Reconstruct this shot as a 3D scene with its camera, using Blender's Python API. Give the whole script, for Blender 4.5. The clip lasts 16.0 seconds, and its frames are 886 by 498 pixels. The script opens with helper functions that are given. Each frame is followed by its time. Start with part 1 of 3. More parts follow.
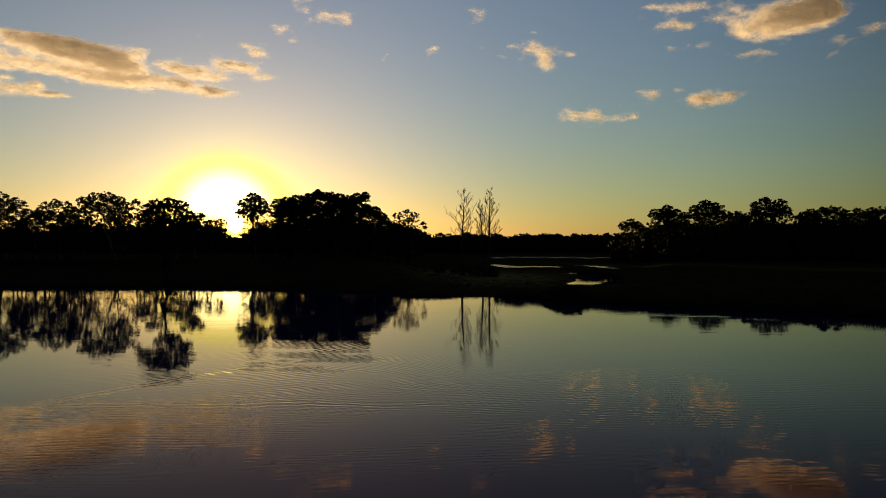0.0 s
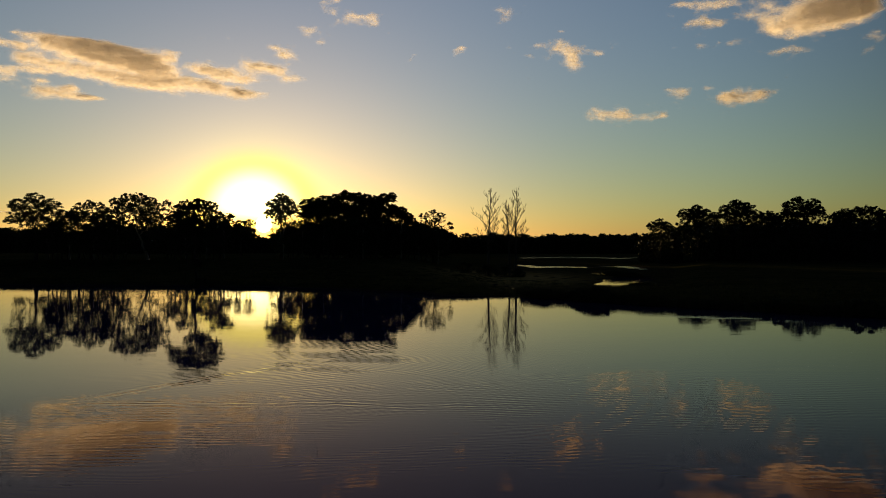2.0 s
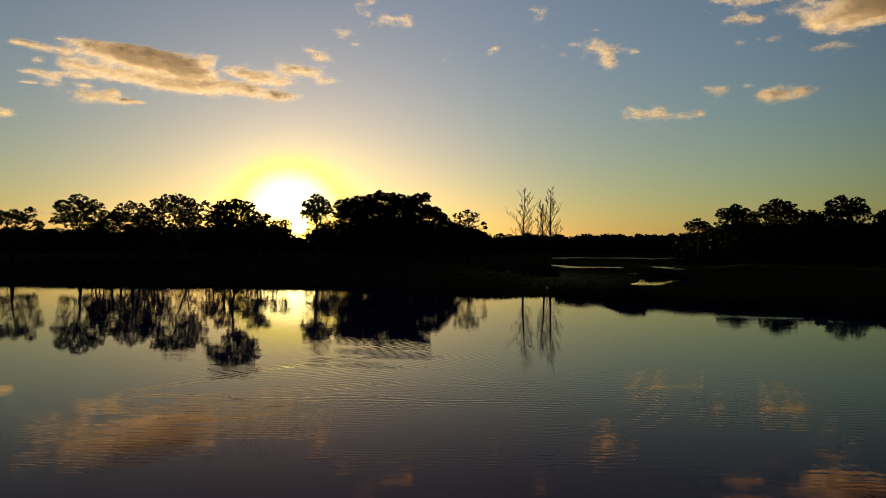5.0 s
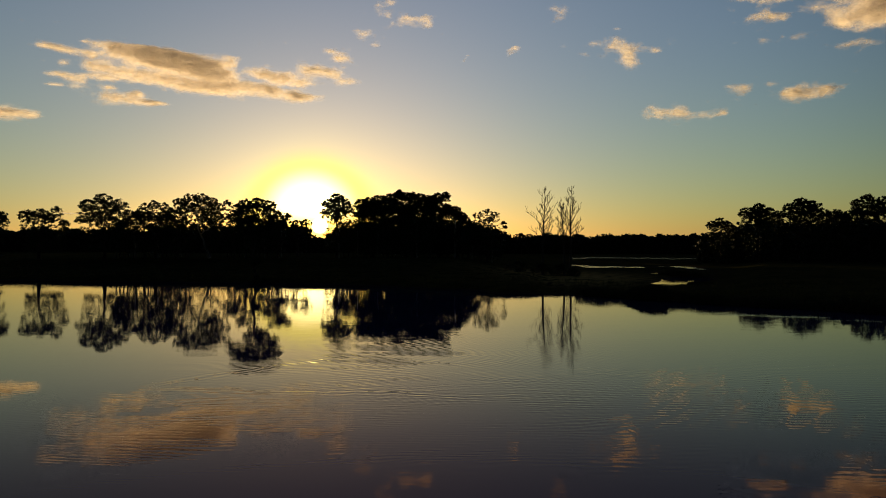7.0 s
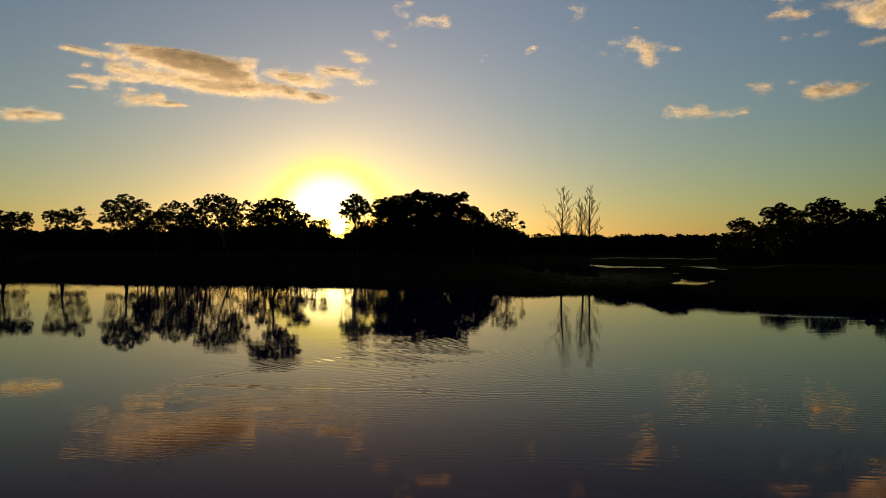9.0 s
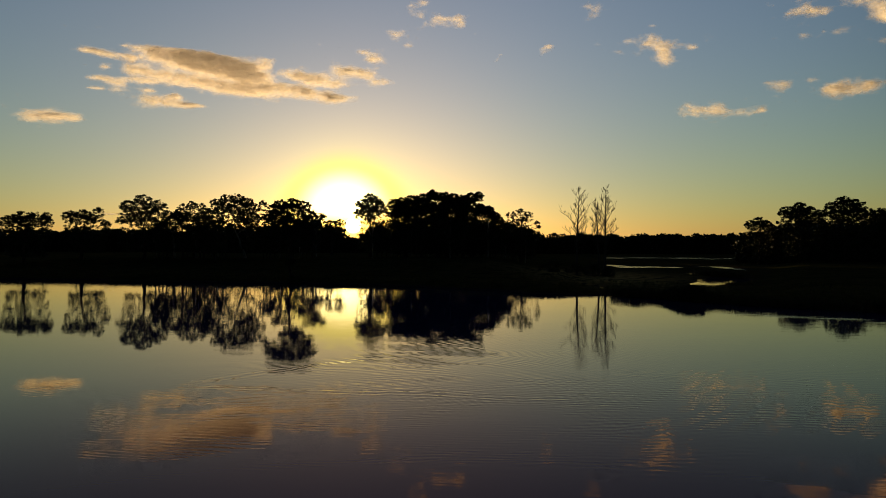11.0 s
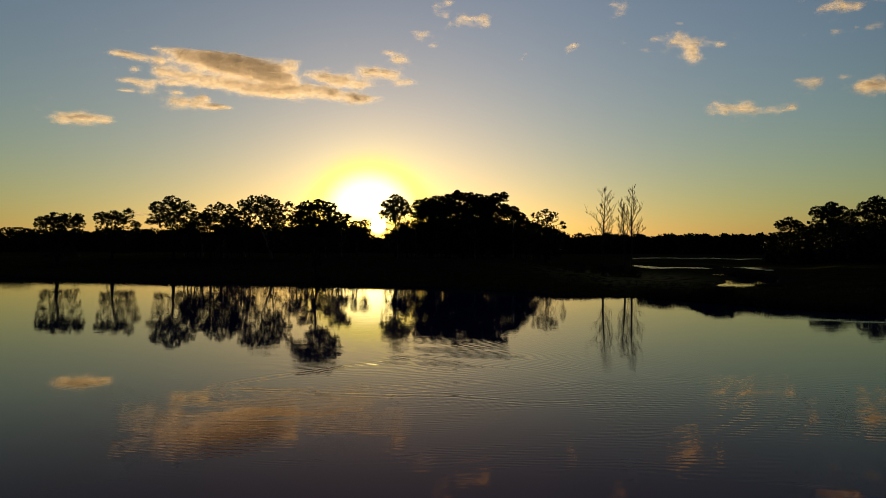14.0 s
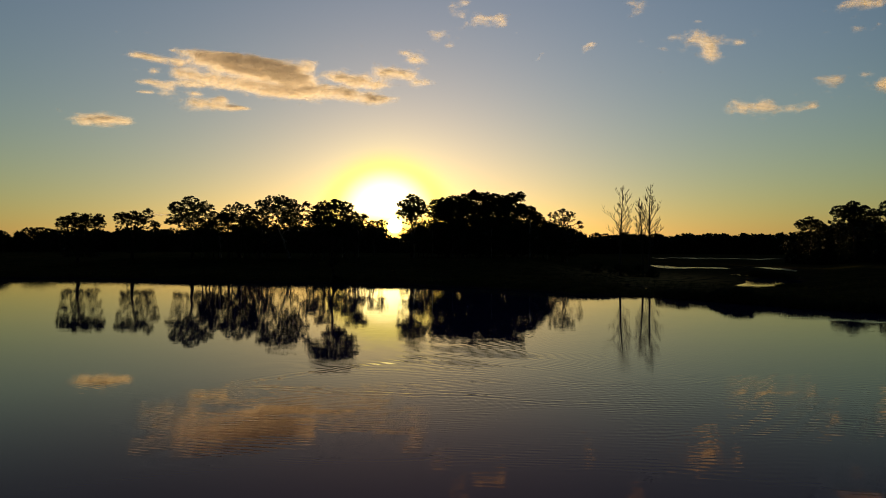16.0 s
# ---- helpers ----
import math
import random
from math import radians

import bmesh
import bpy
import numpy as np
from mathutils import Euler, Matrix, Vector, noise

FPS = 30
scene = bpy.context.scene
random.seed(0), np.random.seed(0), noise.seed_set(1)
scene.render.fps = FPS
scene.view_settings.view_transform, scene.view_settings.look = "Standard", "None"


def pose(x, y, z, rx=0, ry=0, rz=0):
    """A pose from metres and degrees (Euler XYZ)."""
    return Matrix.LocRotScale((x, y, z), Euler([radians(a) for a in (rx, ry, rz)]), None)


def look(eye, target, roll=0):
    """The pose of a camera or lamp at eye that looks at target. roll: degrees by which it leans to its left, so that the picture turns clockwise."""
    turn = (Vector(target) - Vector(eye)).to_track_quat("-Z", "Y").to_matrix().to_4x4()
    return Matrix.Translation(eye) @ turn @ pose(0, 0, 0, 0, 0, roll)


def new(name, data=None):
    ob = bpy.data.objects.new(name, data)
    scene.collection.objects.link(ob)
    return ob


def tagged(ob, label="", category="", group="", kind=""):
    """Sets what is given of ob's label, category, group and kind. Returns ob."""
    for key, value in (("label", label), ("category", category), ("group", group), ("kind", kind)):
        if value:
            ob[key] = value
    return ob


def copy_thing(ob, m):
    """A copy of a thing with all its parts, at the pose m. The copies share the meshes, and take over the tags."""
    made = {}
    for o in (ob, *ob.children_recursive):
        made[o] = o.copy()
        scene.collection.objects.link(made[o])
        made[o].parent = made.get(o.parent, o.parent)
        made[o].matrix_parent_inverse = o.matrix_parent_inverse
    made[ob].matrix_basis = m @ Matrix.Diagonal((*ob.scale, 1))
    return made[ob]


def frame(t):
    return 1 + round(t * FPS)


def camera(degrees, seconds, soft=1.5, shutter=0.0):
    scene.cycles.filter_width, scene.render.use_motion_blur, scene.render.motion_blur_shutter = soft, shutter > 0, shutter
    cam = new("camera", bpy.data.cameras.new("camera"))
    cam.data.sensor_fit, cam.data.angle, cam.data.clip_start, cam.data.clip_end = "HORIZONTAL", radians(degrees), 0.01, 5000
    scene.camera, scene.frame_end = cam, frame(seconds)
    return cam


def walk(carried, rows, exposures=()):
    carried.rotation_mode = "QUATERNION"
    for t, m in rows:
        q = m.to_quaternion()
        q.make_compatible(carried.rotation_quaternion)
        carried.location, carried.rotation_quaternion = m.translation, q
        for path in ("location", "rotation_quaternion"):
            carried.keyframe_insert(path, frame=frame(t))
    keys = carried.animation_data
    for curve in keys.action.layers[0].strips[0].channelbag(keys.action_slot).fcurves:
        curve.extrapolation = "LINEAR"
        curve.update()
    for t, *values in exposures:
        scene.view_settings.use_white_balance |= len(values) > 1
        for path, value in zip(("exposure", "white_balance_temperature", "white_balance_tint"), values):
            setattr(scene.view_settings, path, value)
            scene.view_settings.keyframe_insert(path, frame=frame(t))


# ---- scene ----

cam = camera(64.2, 16.0, soft=0.75)
EYE = 6.0
# seconds, metres right, metres up, yaw, pitch, roll
ROWS = [
    (0.0, 0.000, 0.000, 0.00, -0.04, 0.08),
    (0.5, 0.018, 0.012, 0.66, -0.04, 0.05),
    (1.0, 0.035, 0.025, 1.24, -0.03, 0.06),
    (1.5, 0.053, 0.037, 1.75, -0.02, 0.06),
    (2.0, 0.068, 0.044, 2.16, -0.03, 0.04),
    (2.5, 0.076, 0.027, 2.55, -0.02, 0.05),
    (3.0, 0.082, 0.003, 2.97, -0.02, 0.03),
    (3.5, 0.085, -0.025, 3.42, -0.01, 0.04),
    (4.0, 0.082, -0.060, 3.91, -0.01, 0.03),
    (6.5, 0.004, -0.310, 6.17, 0.05, 0.02),
    (7.0, -0.007, -0.351, 6.49, 0.03, -0.02),
    (7.5, -0.017, -0.385, 6.84, 0.02, 0.00),
    (8.0, -0.026, -0.419, 7.19, 0.02, -0.01),
    (8.5, -0.036, -0.448, 7.56, 0.03, -0.02),
    (9.0, -0.047, -0.455, 7.94, 0.05, -0.04),
    (11.5, -0.110, -0.280, 9.47, 0.00, -0.03),
    (12.0, -0.118, -0.251, 9.83, 0.00, -0.04),
    (12.5, -0.124, -0.230, 10.17, 0.01, -0.02),
    (13.0, -0.129, -0.209, 10.50, 0.01, -0.03),
    (13.5, -0.135, -0.190, 10.82, 0.01, -0.03),
    (14.0, -0.141, -0.178, 11.15, 0.00, -0.04),
    (14.5, -0.149, -0.182, 11.48, 0.01, -0.05),
    (15.0, -0.156, -0.197, 11.81, 0.01, -0.05),
    (15.5, -0.164, -0.211, 12.14, 0.00, -0.04),
    (16.0, -0.172, -0.226, 12.48, 0.00, -0.04),
]
walk(cam, [(t, pose(x, 0, EYE + z, 90 + pitch, roll, yaw)) for t, x, z, yaw, pitch, roll in ROWS],
     [(0.0, 0.07), (4.0, 0.05), (9.0, 0.02), (16.0, 0.0)])

# ---------------------------------------------------------------- sky and sun
SUN_AZ, SUN_EL = -16.4, 1.9          # degrees right of +y, above the horizon
SUN_WAY = Vector((math.sin(radians(SUN_AZ)) * math.cos(radians(SUN_EL)),
                  math.cos(radians(SUN_AZ)) * math.cos(radians(SUN_EL)), math.sin(radians(SUN_EL))))


class Nodes:
    """Short hand for a node tree."""

    def __init__(self, tree):
        self.tree = tree
        tree.nodes.clear()

    def add(self, kind, ins=(), **props):
        n = self.tree.nodes.new(kind)
        for k, v in props.items():
            if k == "operation":
                n.operation = v
            elif k == "blend_type":
                n.blend_type = v
            elif k == "data_type":
                n.data_type = v
        for key, v in dict(ins).items():
            self.put(n.inputs[key], v)
        return n

    def put(self, socket, v):
        if isinstance(v, bpy.types.NodeSocket):
            self.tree.links.new(v, socket)
        elif isinstance(v, bpy.types.Node):
            self.tree.links.new(v.outputs[0], socket)
        else:
            socket.default_value = v

    def math(self, op, a, b=0.0, c=None):
        n = self.tree.nodes.new("ShaderNodeMath")
        n.operation = op
        self.put(n.inputs[0], a)
        self.put(n.inputs[1], b)
        if c is not None:
            self.put(n.inputs[2], c)
        return n.outputs[0]

    def vmath(self, op, a, b=(0, 0, 0)):
        n = self.tree.nodes.new("ShaderNodeVectorMath")
        n.operation = op
        self.put(n.inputs[0], a)
        if op == "SCALE":
            self.put(n.inputs["Scale"], b)
        else:
            self.put(n.inputs[1], b)
        return n.outputs["Value"] if op in ("DOT_PRODUCT", "LENGTH") else n.outputs[0]

    def noise(self, vec, scale, detail=3.0, rough=0.5):
        n = self.add("ShaderNodeTexNoise", {"Vector": vec, "Scale": scale, "Detail": detail, "Roughness": rough})
        return n.outputs[0]

    def mix(self, fac, a, b):
        n = self.tree.nodes.new("ShaderNodeMix")
        n.data_type = "RGBA"
        self.put(n.inputs[0], fac)
        self.put(n.inputs[6], a)
        self.put(n.inputs[7], b)
        return n.outputs[2]

    def ramp(self, fac, lo, hi):
        """0 below lo, 1 above hi, smooth between."""
        n = self.tree.nodes.new("ShaderNodeMapRange")
        n.interpolation_type = "SMOOTHSTEP"
        self.put(n.inputs[0], fac)
        n.inputs[1].default_value, n.inputs[2].default_value = lo, hi
        return n.outputs[0]


world = bpy.data.worlds.new("dusk_sky")
scene.world = world
world.use_nodes = True
w = Nodes(world.node_tree)
sky = w.tree.nodes.new("ShaderNodeTexSky")
sky.sky_type = "NISHITA"
sky.sun_disc = False
sky.sun_elevation = radians(SUN_EL)
sky.sun_rotation = radians(SUN_AZ)
sky.altitude = 20
sky.air_density = 1.0
sky.dust_density = 0.6
sky.ozone_density = 2.5
SKY_STRENGTH = 0.136
ray = w.tree.nodes.new("ShaderNodeTexCoord").outputs["Generated"]
near = w.math("ARCCOSINE", w.math("MINIMUM", w.vmath("DOT_PRODUCT", ray, tuple(SUN_WAY)), 1.0))
near = w.math("MULTIPLY", near, 180 / math.pi)


# the haze is brightest a little above the sun, in a low wide oval
HAZE_AZ, HAZE_EL = -17.1, 3.0
side_way = (math.cos(radians(HAZE_AZ)), -math.sin(radians(HAZE_AZ)), 0)
front_way = (math.sin(radians(HAZE_AZ)), math.cos(radians(HAZE_AZ)), 0)
rise = w.add("ShaderNodeSeparateXYZ", {"Vector": ray}).outputs[2]
aside = w.math("MULTIPLY", w.vmath("DOT_PRODUCT", ray, side_way), 0.92)
above = w.math("MULTIPLY", w.math("SUBTRACT", rise, math.sin(radians(HAZE_EL))), 1.06)
halo = w.math("SQRT", w.math("ADD", w.math("MULTIPLY", aside, aside), w.math("MULTIPLY", above, above)))
halo = w.math("MULTIPLY", halo, 180 / math.pi)
halo = w.math("ADD", halo, w.math("MULTIPLY", w.math("LESS_THAN", w.vmath("DOT_PRODUCT", ray, front_way), 0.3), 90.0))


def glow(width, strength, colour, near=near):
    c = w.tree.nodes.new("ShaderNodeCombineXYZ")
    for k in range(3):
        c.inputs[k].default_value = colour[k]
    g = w.math("MULTIPLY", w.math("EXPONENT", w.math("DIVIDE", near, -width)), strength)
    return w.vmath("SCALE", c.outputs[0], g)


# thick haze low over the trees dims and yellows the glow
low_haze = w.ramp(rise, 0.030, 0.066)


def veil(light):
    return w.vmath("MULTIPLY", light, w.mix(low_haze, (0.32, 0.26, 0.05, 1), (1, 1, 1, 1)))


# the sky away from the sunset is darker
dusk = w.math("MULTIPLY_ADD", w.ramp(near, 33.0, 78.0), -0.90, 1.0)
band = w.math("EXPONENT", w.math("DIVIDE", w.math("ABSOLUTE", rise), -0.145))
hazy = w.vmath("MULTIPLY", sky.outputs[0], w.mix(band, (0.985, 0.995, 1.11, 1), w.mix(w.ramp(near, 8.0, 32.0), (0.88, 1.04, 0.66, 1), (0.90, 1.03, 0.30, 1))))
yellow = w.math("EXPONENT", w.math("MULTIPLY", w.math("MULTIPLY", near, near), -1 / 20.0))
hazy = w.vmath("MULTIPLY", hazy, w.mix(yellow, (1, 1, 1, 1), (1.0, 0.95, 0.15, 1)))
total = w.vmath("SCALE", hazy, w.math("MULTIPLY", dusk, SKY_STRENGTH))
for g in (veil(glow(2.2, 0.72, (1.0, 0.95, 0.84), halo)), veil(glow(1.25, 4.2, (1.0, 0.90, 0.10), halo)), glow(7.0, 0.045, (1.0, 0.86, 0.66)),
          w.vmath("SCALE", glow(30.0, 0.20, (0.78, 0.88, 1.0)), dusk)):
    total = w.vmath("ADD", total, g)
# the sky colour is lower left of the sunset than right of it
total = w.vmath("MULTIPLY", total, w.mix(w.ramp(aside, -0.28, 0.24), (0.875, 0.885, 0.86, 1), (0.985, 0.985, 0.97, 1)))
# a lemon ring round the white heart of the glow, and the sun itself
ring = w.math("DIVIDE", w.math("SUBTRACT", halo, 4.0), 0.95)
ring = w.math("EXPONENT", w.math("MULTIPLY", w.math("MULTIPLY", ring, ring), -1.0))
total = w.vmath("MULTIPLY", total, w.mix(ring, (1, 1, 1, 1), (0.95, 1.01, 0.66, 1)))
heart = w.math("SUBTRACT", 1.0, w.ramp(halo, 0.8, 3.9))
total = w.vmath("ADD", total, veil(w.vmath("SCALE", (1.0, 0.98, 0.92), heart)))
disc = w.math("MULTIPLY", w.math("SUBTRACT", 1.0, w.ramp(near, 0.38, 0.66)), 30.0)
total = w.vmath("ADD", total, w.vmath("SCALE", (1.0, 0.86, 0.42), disc))
total = w.vmath("ADD", total, glow(0.45, 5.0, (1.0, 0.80, 0.14)))
back = w.add("ShaderNodeBackground", {"Color": total, "Strength": 1.0})
w.add("ShaderNodeOutputWorld", {"Surface": back})

sun = new("sun", bpy.data.lights.new("sun", "SUN"))
sun.data.energy = 4.3
sun.data.angle = radians(0.6)
sun.data.color = (1.0, 0.69, 0.30)
sun.matrix_world = look((0, 0, 300), Vector((0, 0, 300)) - SUN_WAY)


# ---------------------------------------------------------------- materials
def material(name):
    m = bpy.data.materials.new(name)
    m.use_nodes = True
    return m, Nodes(m.node_tree)


def surface(n, colour, rough, normal=None, **more):
    ins = {"Base Color": colour, "Roughness": rough}
    if normal is not None:
        ins["Normal"] = normal
    b = n.add("ShaderNodeBsdfPrincipled", ins)
    for k, v in more.items():
        n.put(b.inputs[k.replace("_", " ")], v)
    n.add("ShaderNodeOutputMaterial", {"Surface": b})
    return b


def two_tone(name, dark, light, scale, rough=0.85, bump=0.02, fine=8.0):
    m, n = material(name)
    at = n.add("ShaderNodeTexCoord").outputs["Object"]
    big = n.noise(at, scale, 4)
    small = n.noise(at, scale * fine, 3)
    fac = n.math("ADD", n.math("MULTIPLY", big, 0.6), n.math("MULTIPLY", small, 0.4))
    colour = n.mix(n.ramp(fac, 0.35, 0.65), (*dark, 1), (*light, 1))
    height = n.add("ShaderNodeBump", {"Height": small, "Distance": bump, "Strength": 1.0})
    surface(n, colour, rough, height.outputs[0], Specular_IOR_Level=0.12)
    return m


BARK = two_tone("pale_gum_bark", (0.22, 0.20, 0.16), (0.52, 0.48, 0.42), 0.8, 0.85, 0.02)
DARK_BARK = two_tone("rough_dark_bark", (0.05, 0.04, 0.03), (0.13, 0.10, 0.075), 1.5, 0.9, 0.03)
DEAD_WOOD = two_tone("weathered_dead_wood", (0.07, 0.06, 0.05), (0.16, 0.14, 0.12), 1.2, 0.85, 0.015)
LEAVES = two_tone("gum_leaves", (0.040, 0.050, 0.022), (0.075, 0.085, 0.040), 0.5, 0.6, 0.0)
SHRUB = two_tone("shrub_leaves", (0.040, 0.046, 0.020), (0.065, 0.072, 0.030), 0.7, 0.7, 0.0)
FAR_LEAVES = two_tone("far_wood_leaves", (0.040, 0.048, 0.024), (0.060, 0.068, 0.034), 0.05, 0.7, 0.0)
REED = two_tone("dry_reeds", (0.06, 0.06, 0.025), (0.14, 0.12, 0.05), 2.0, 0.8, 0.0)


def grass_material():
    m, n = material("dry_grass")
    at = n.add("ShaderNodeTexCoord").outputs["Object"]
    tone = n.ramp(n.math("ADD", n.math("MULTIPLY", n.noise(at, 0.12, 3), 0.6), n.math("MULTIPLY", n.noise(at, 3.0, 3), 0.4)), 0.35, 0.65)
    colour = n.mix(tone, (0.04, 0.045, 0.015, 1), (0.09, 0.075, 0.028, 1))
    blade = n.add("ShaderNodeBsdfDiffuse", {"Color": colour})
    through_light = n.add("ShaderNodeBsdfTranslucent", {"Color": colour})
    n.add("ShaderNodeOutputMaterial", {"Surface": n.add("ShaderNodeMixShader", {0: 0.45, 1: blade, 2: through_light})})
    return m


GRASS = grass_material()


def ground_material():
    m, n = material("bank_grass_and_mud")
    at = n.add("ShaderNodeTexCoord").outputs["Object"]
    big, mid, small = n.noise(at, 0.05, 4), n.noise(at, 0.4, 4), n.noise(at, 4.0, 4, 0.65)
    grass = n.mix(n.ramp(n.math("ADD", n.math("MULTIPLY", big, 0.5), n.math("MULTIPLY", mid, 0.5)), 0.38, 0.62),
                  (0.024, 0.027, 0.010, 1), (0.048, 0.043, 0.017, 1))
    # light on the sedge flat by the back water, painted in as pale straw
    px = n.add("ShaderNodeSeparateXYZ", {"Vector": at})
    ex = n.math("DIVIDE", n.math("SUBTRACT", px.outputs[0], 9.0), 13.0)
    ey = n.math("DIVIDE", n.math("SUBTRACT", px.outputs[1], 142.0), 32.0)
    flat = n.math("EXPONENT", n.math("MULTIPLY", n.math("ADD", n.math("MULTIPLY", ex, ex), n.math("MULTIPLY", ey, ey)), -1.0))
    mud = n.mix(n.ramp(small, 0.3, 0.7), (0.025, 0.020, 0.015, 1), (0.045, 0.036, 0.026, 1))
    z = n.add("ShaderNodeSeparateXYZ", {"Vector": at}).outputs[2]
    wet = n.ramp(n.math("ADD", z, n.math("MULTIPLY", mid, 0.3)), 0.2, 0.5)
    bump = n.add("ShaderNodeBump", {"Height": n.math("ADD", small, mid), "Distance": 0.08, "Strength": 1.0})
    soil = n.mix(n.math("MULTIPLY", flat, n.ramp(mid, 0.34, 0.52)), n.mix(wet, mud, grass), (0.42, 0.29, 0.11, 1))
    surface(n, soil, 0.95, bump.outputs[0], Specular_IOR_Level=0.0)
    return m


def water_material():
    m, n = material("still_lake_water")
    at = n.add("ShaderNodeTexCoord").outputs["Object"]
    xyz = n.add("ShaderNodeSeparateXYZ", {"Vector": at})
    x, y = xyz.outputs[0], xyz.outputs[1]

    def stretch(sx, sy):
        c = n.add("ShaderNodeCombineXYZ", {"X": n.math("MULTIPLY", x, sx), "Y": n.math("MULTIPLY", y, sy)})
        return c.outputs[0]

    # light chop everywhere, in patches
    patch = n.ramp(n.noise(stretch(0.03, 0.06), 1.0, 3), 0.35, 0.65)
    swell = n.math("MULTIPLY", n.noise(stretch(0.07, 0.34), 1.0, 2), 0.0014)
    chop = n.math("MULTIPLY", n.noise(stretch(0.35, 2.0), 1.0, 2), n.math("ADD", n.math("MULTIPLY_ADD", patch, 0.0007, 0.0003), n.math("MULTIPLY", n.ramp(y, 32.0, 58.0), 0.0025)))
    fine = n.math("MULTIPLY", n.noise(stretch(0.25, 6.0), 1.0, 2), n.math("MULTIPLY_ADD", patch, 0.00026, 0.00032))
    # the open back water is ruffled by the wind
    ruffle = n.math("ADD", n.math("MULTIPLY", n.ramp(y, 160.0, 200.0), 0.030), n.math("MULTIPLY", n.ramp(y, 300.0, 340.0), 0.009))
    ruffle = n.math("ADD", ruffle, n.math("MULTIPLY", n.math("MULTIPLY", n.ramp(y, 112.0, 122.0), n.ramp(x, 8.0, 16.0)), 0.0010))
    # a breath of wind along the near bank
    bx = n.math("SUBTRACT", x, 24.0)
    by = n.math("DIVIDE", n.math("ADD", n.math("SUBTRACT", y, 61.6), n.math("MULTIPLY", bx, 0.42)), 1.5)
    bx = n.math("DIVIDE", bx, 8.0)
    breath = n.math("EXPONENT", n.math("MULTIPLY", n.math("ADD", n.math("MULTIPLY", bx, bx), n.math("MULTIPLY", by, by)), -1.0))
    breath = n.math("MULTIPLY", breath, n.ramp(n.noise(stretch(0.22, 0.5), 1.0, 2), 0.38, 0.60))
    ruffle = n.math("ADD", ruffle, n.math("MULTIPLY", breath, 0.022))
    fine = n.math("ADD", fine, n.math("MULTIPLY", n.noise(stretch(2.5, 4.0), 1.0, 2), ruffle))
    height = n.math("ADD", n.math("ADD", swell, chop), fine)

    # trains of small waves with bowed crests
    def train(cx, cy, length, amp, mx, my, rx, ry):
        dx, dy = n.math("SUBTRACT", x, cx), n.math("SUBTRACT", y, cy)
        r = n.math("SQRT", n.math("ADD", n.math("MULTIPLY", dx, dx), n.math("MULTIPLY", dy, dy)))
        r = n.math("ADD", r, n.math("MULTIPLY", n.noise(stretch(0.12, 0.25), 1.0, 2), 2.2))
        wave = n.math("SINE", n.math("MULTIPLY", r, 2 * math.pi / length))
        ex, ey = n.math("DIVIDE", n.math("SUBTRACT", x, mx), rx), n.math("DIVIDE", n.math("SUBTRACT", y, my), ry)
        e = n.math("EXPONENT", n.math("MULTIPLY", n.math("ADD", n.math("MULTIPLY", ex, ex), n.math("MULTIPLY", ey, ey)), -1.0))
        e = n.math("MULTIPLY", e, n.ramp(n.noise(stretch(0.2, 0.35), 1.0, 2), 0.3, 0.6))
        return n.math("MULTIPLY", n.math("MULTIPLY", wave, e), amp)

    for args in ((-6, 70, 0.34, 0.0010, 3, 27, 13, 7), (-20, 52, 0.40, 0.0017, -6, 36, 9, 9), (14, 80, 0.44, 0.0012, 12, 28, 14, 8), (-30, 20, 0.38, 0.0008, 0, 28, 14, 7), (-12, 62, 0.27, 0.00075, -9, 23, 9, 5)):
        height = n.math("ADD", height, train(*args))

    # the two arms of an old wake
    def arm(x0, y0, dx, dy, reach):
        k = math.hypot(dx, dy)
        dx, dy = dx / k, dy / k
        u, v = n.math("SUBTRACT", x, x0), n.math("SUBTRACT", y, y0)
        along = n.math("ADD", n.math("MULTIPLY", u, dx), n.math("MULTIPLY", v, dy))
        wander = n.math("MULTIPLY", n.math("SUBTRACT", n.noise(stretch(0.25, 0.25), 1.0, 2), 0.5), 1.6)
        across = n.math("ADD", n.math("SUBTRACT", n.math("MULTIPLY", v, dx), n.math("MULTIPLY", u, dy)), wander)
        wide = n.math("DIVIDE", across, 0.55)
        e = n.math("EXPONENT", n.math("MULTIPLY", n.math("MULTIPLY", wide, wide), -1.0))
        e = n.math("MULTIPLY", e, n.math("MULTIPLY", n.ramp(along, 0.0, 2.0), n.math("SUBTRACT", 1.0, n.ramp(along, reach * 0.5, reach))))
        return n.math("MULTIPLY", n.math("MULTIPLY", n.math("SINE", n.math("MULTIPLY", across, 13.0)), e), 0.0023)

    height = n.math("ADD", height, arm(-16.0, 27.0, 14.1, 19.9, 24.0))
    height = n.math("ADD", height, arm(-16.0, 27.0, 15.0, 0.3, 22.0))
    bump = n.add("ShaderNodeBump", {"Height": height, "Distance": 1.0, "Strength": 1.0})
    # reflected sunset's warm cast painted into the gloss, dimmer where one looks down
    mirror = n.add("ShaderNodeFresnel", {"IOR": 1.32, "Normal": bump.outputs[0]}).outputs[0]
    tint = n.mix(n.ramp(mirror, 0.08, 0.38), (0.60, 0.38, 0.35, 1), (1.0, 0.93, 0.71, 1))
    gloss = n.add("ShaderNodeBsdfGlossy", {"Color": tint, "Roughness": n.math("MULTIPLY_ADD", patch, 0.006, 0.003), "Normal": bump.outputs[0]})
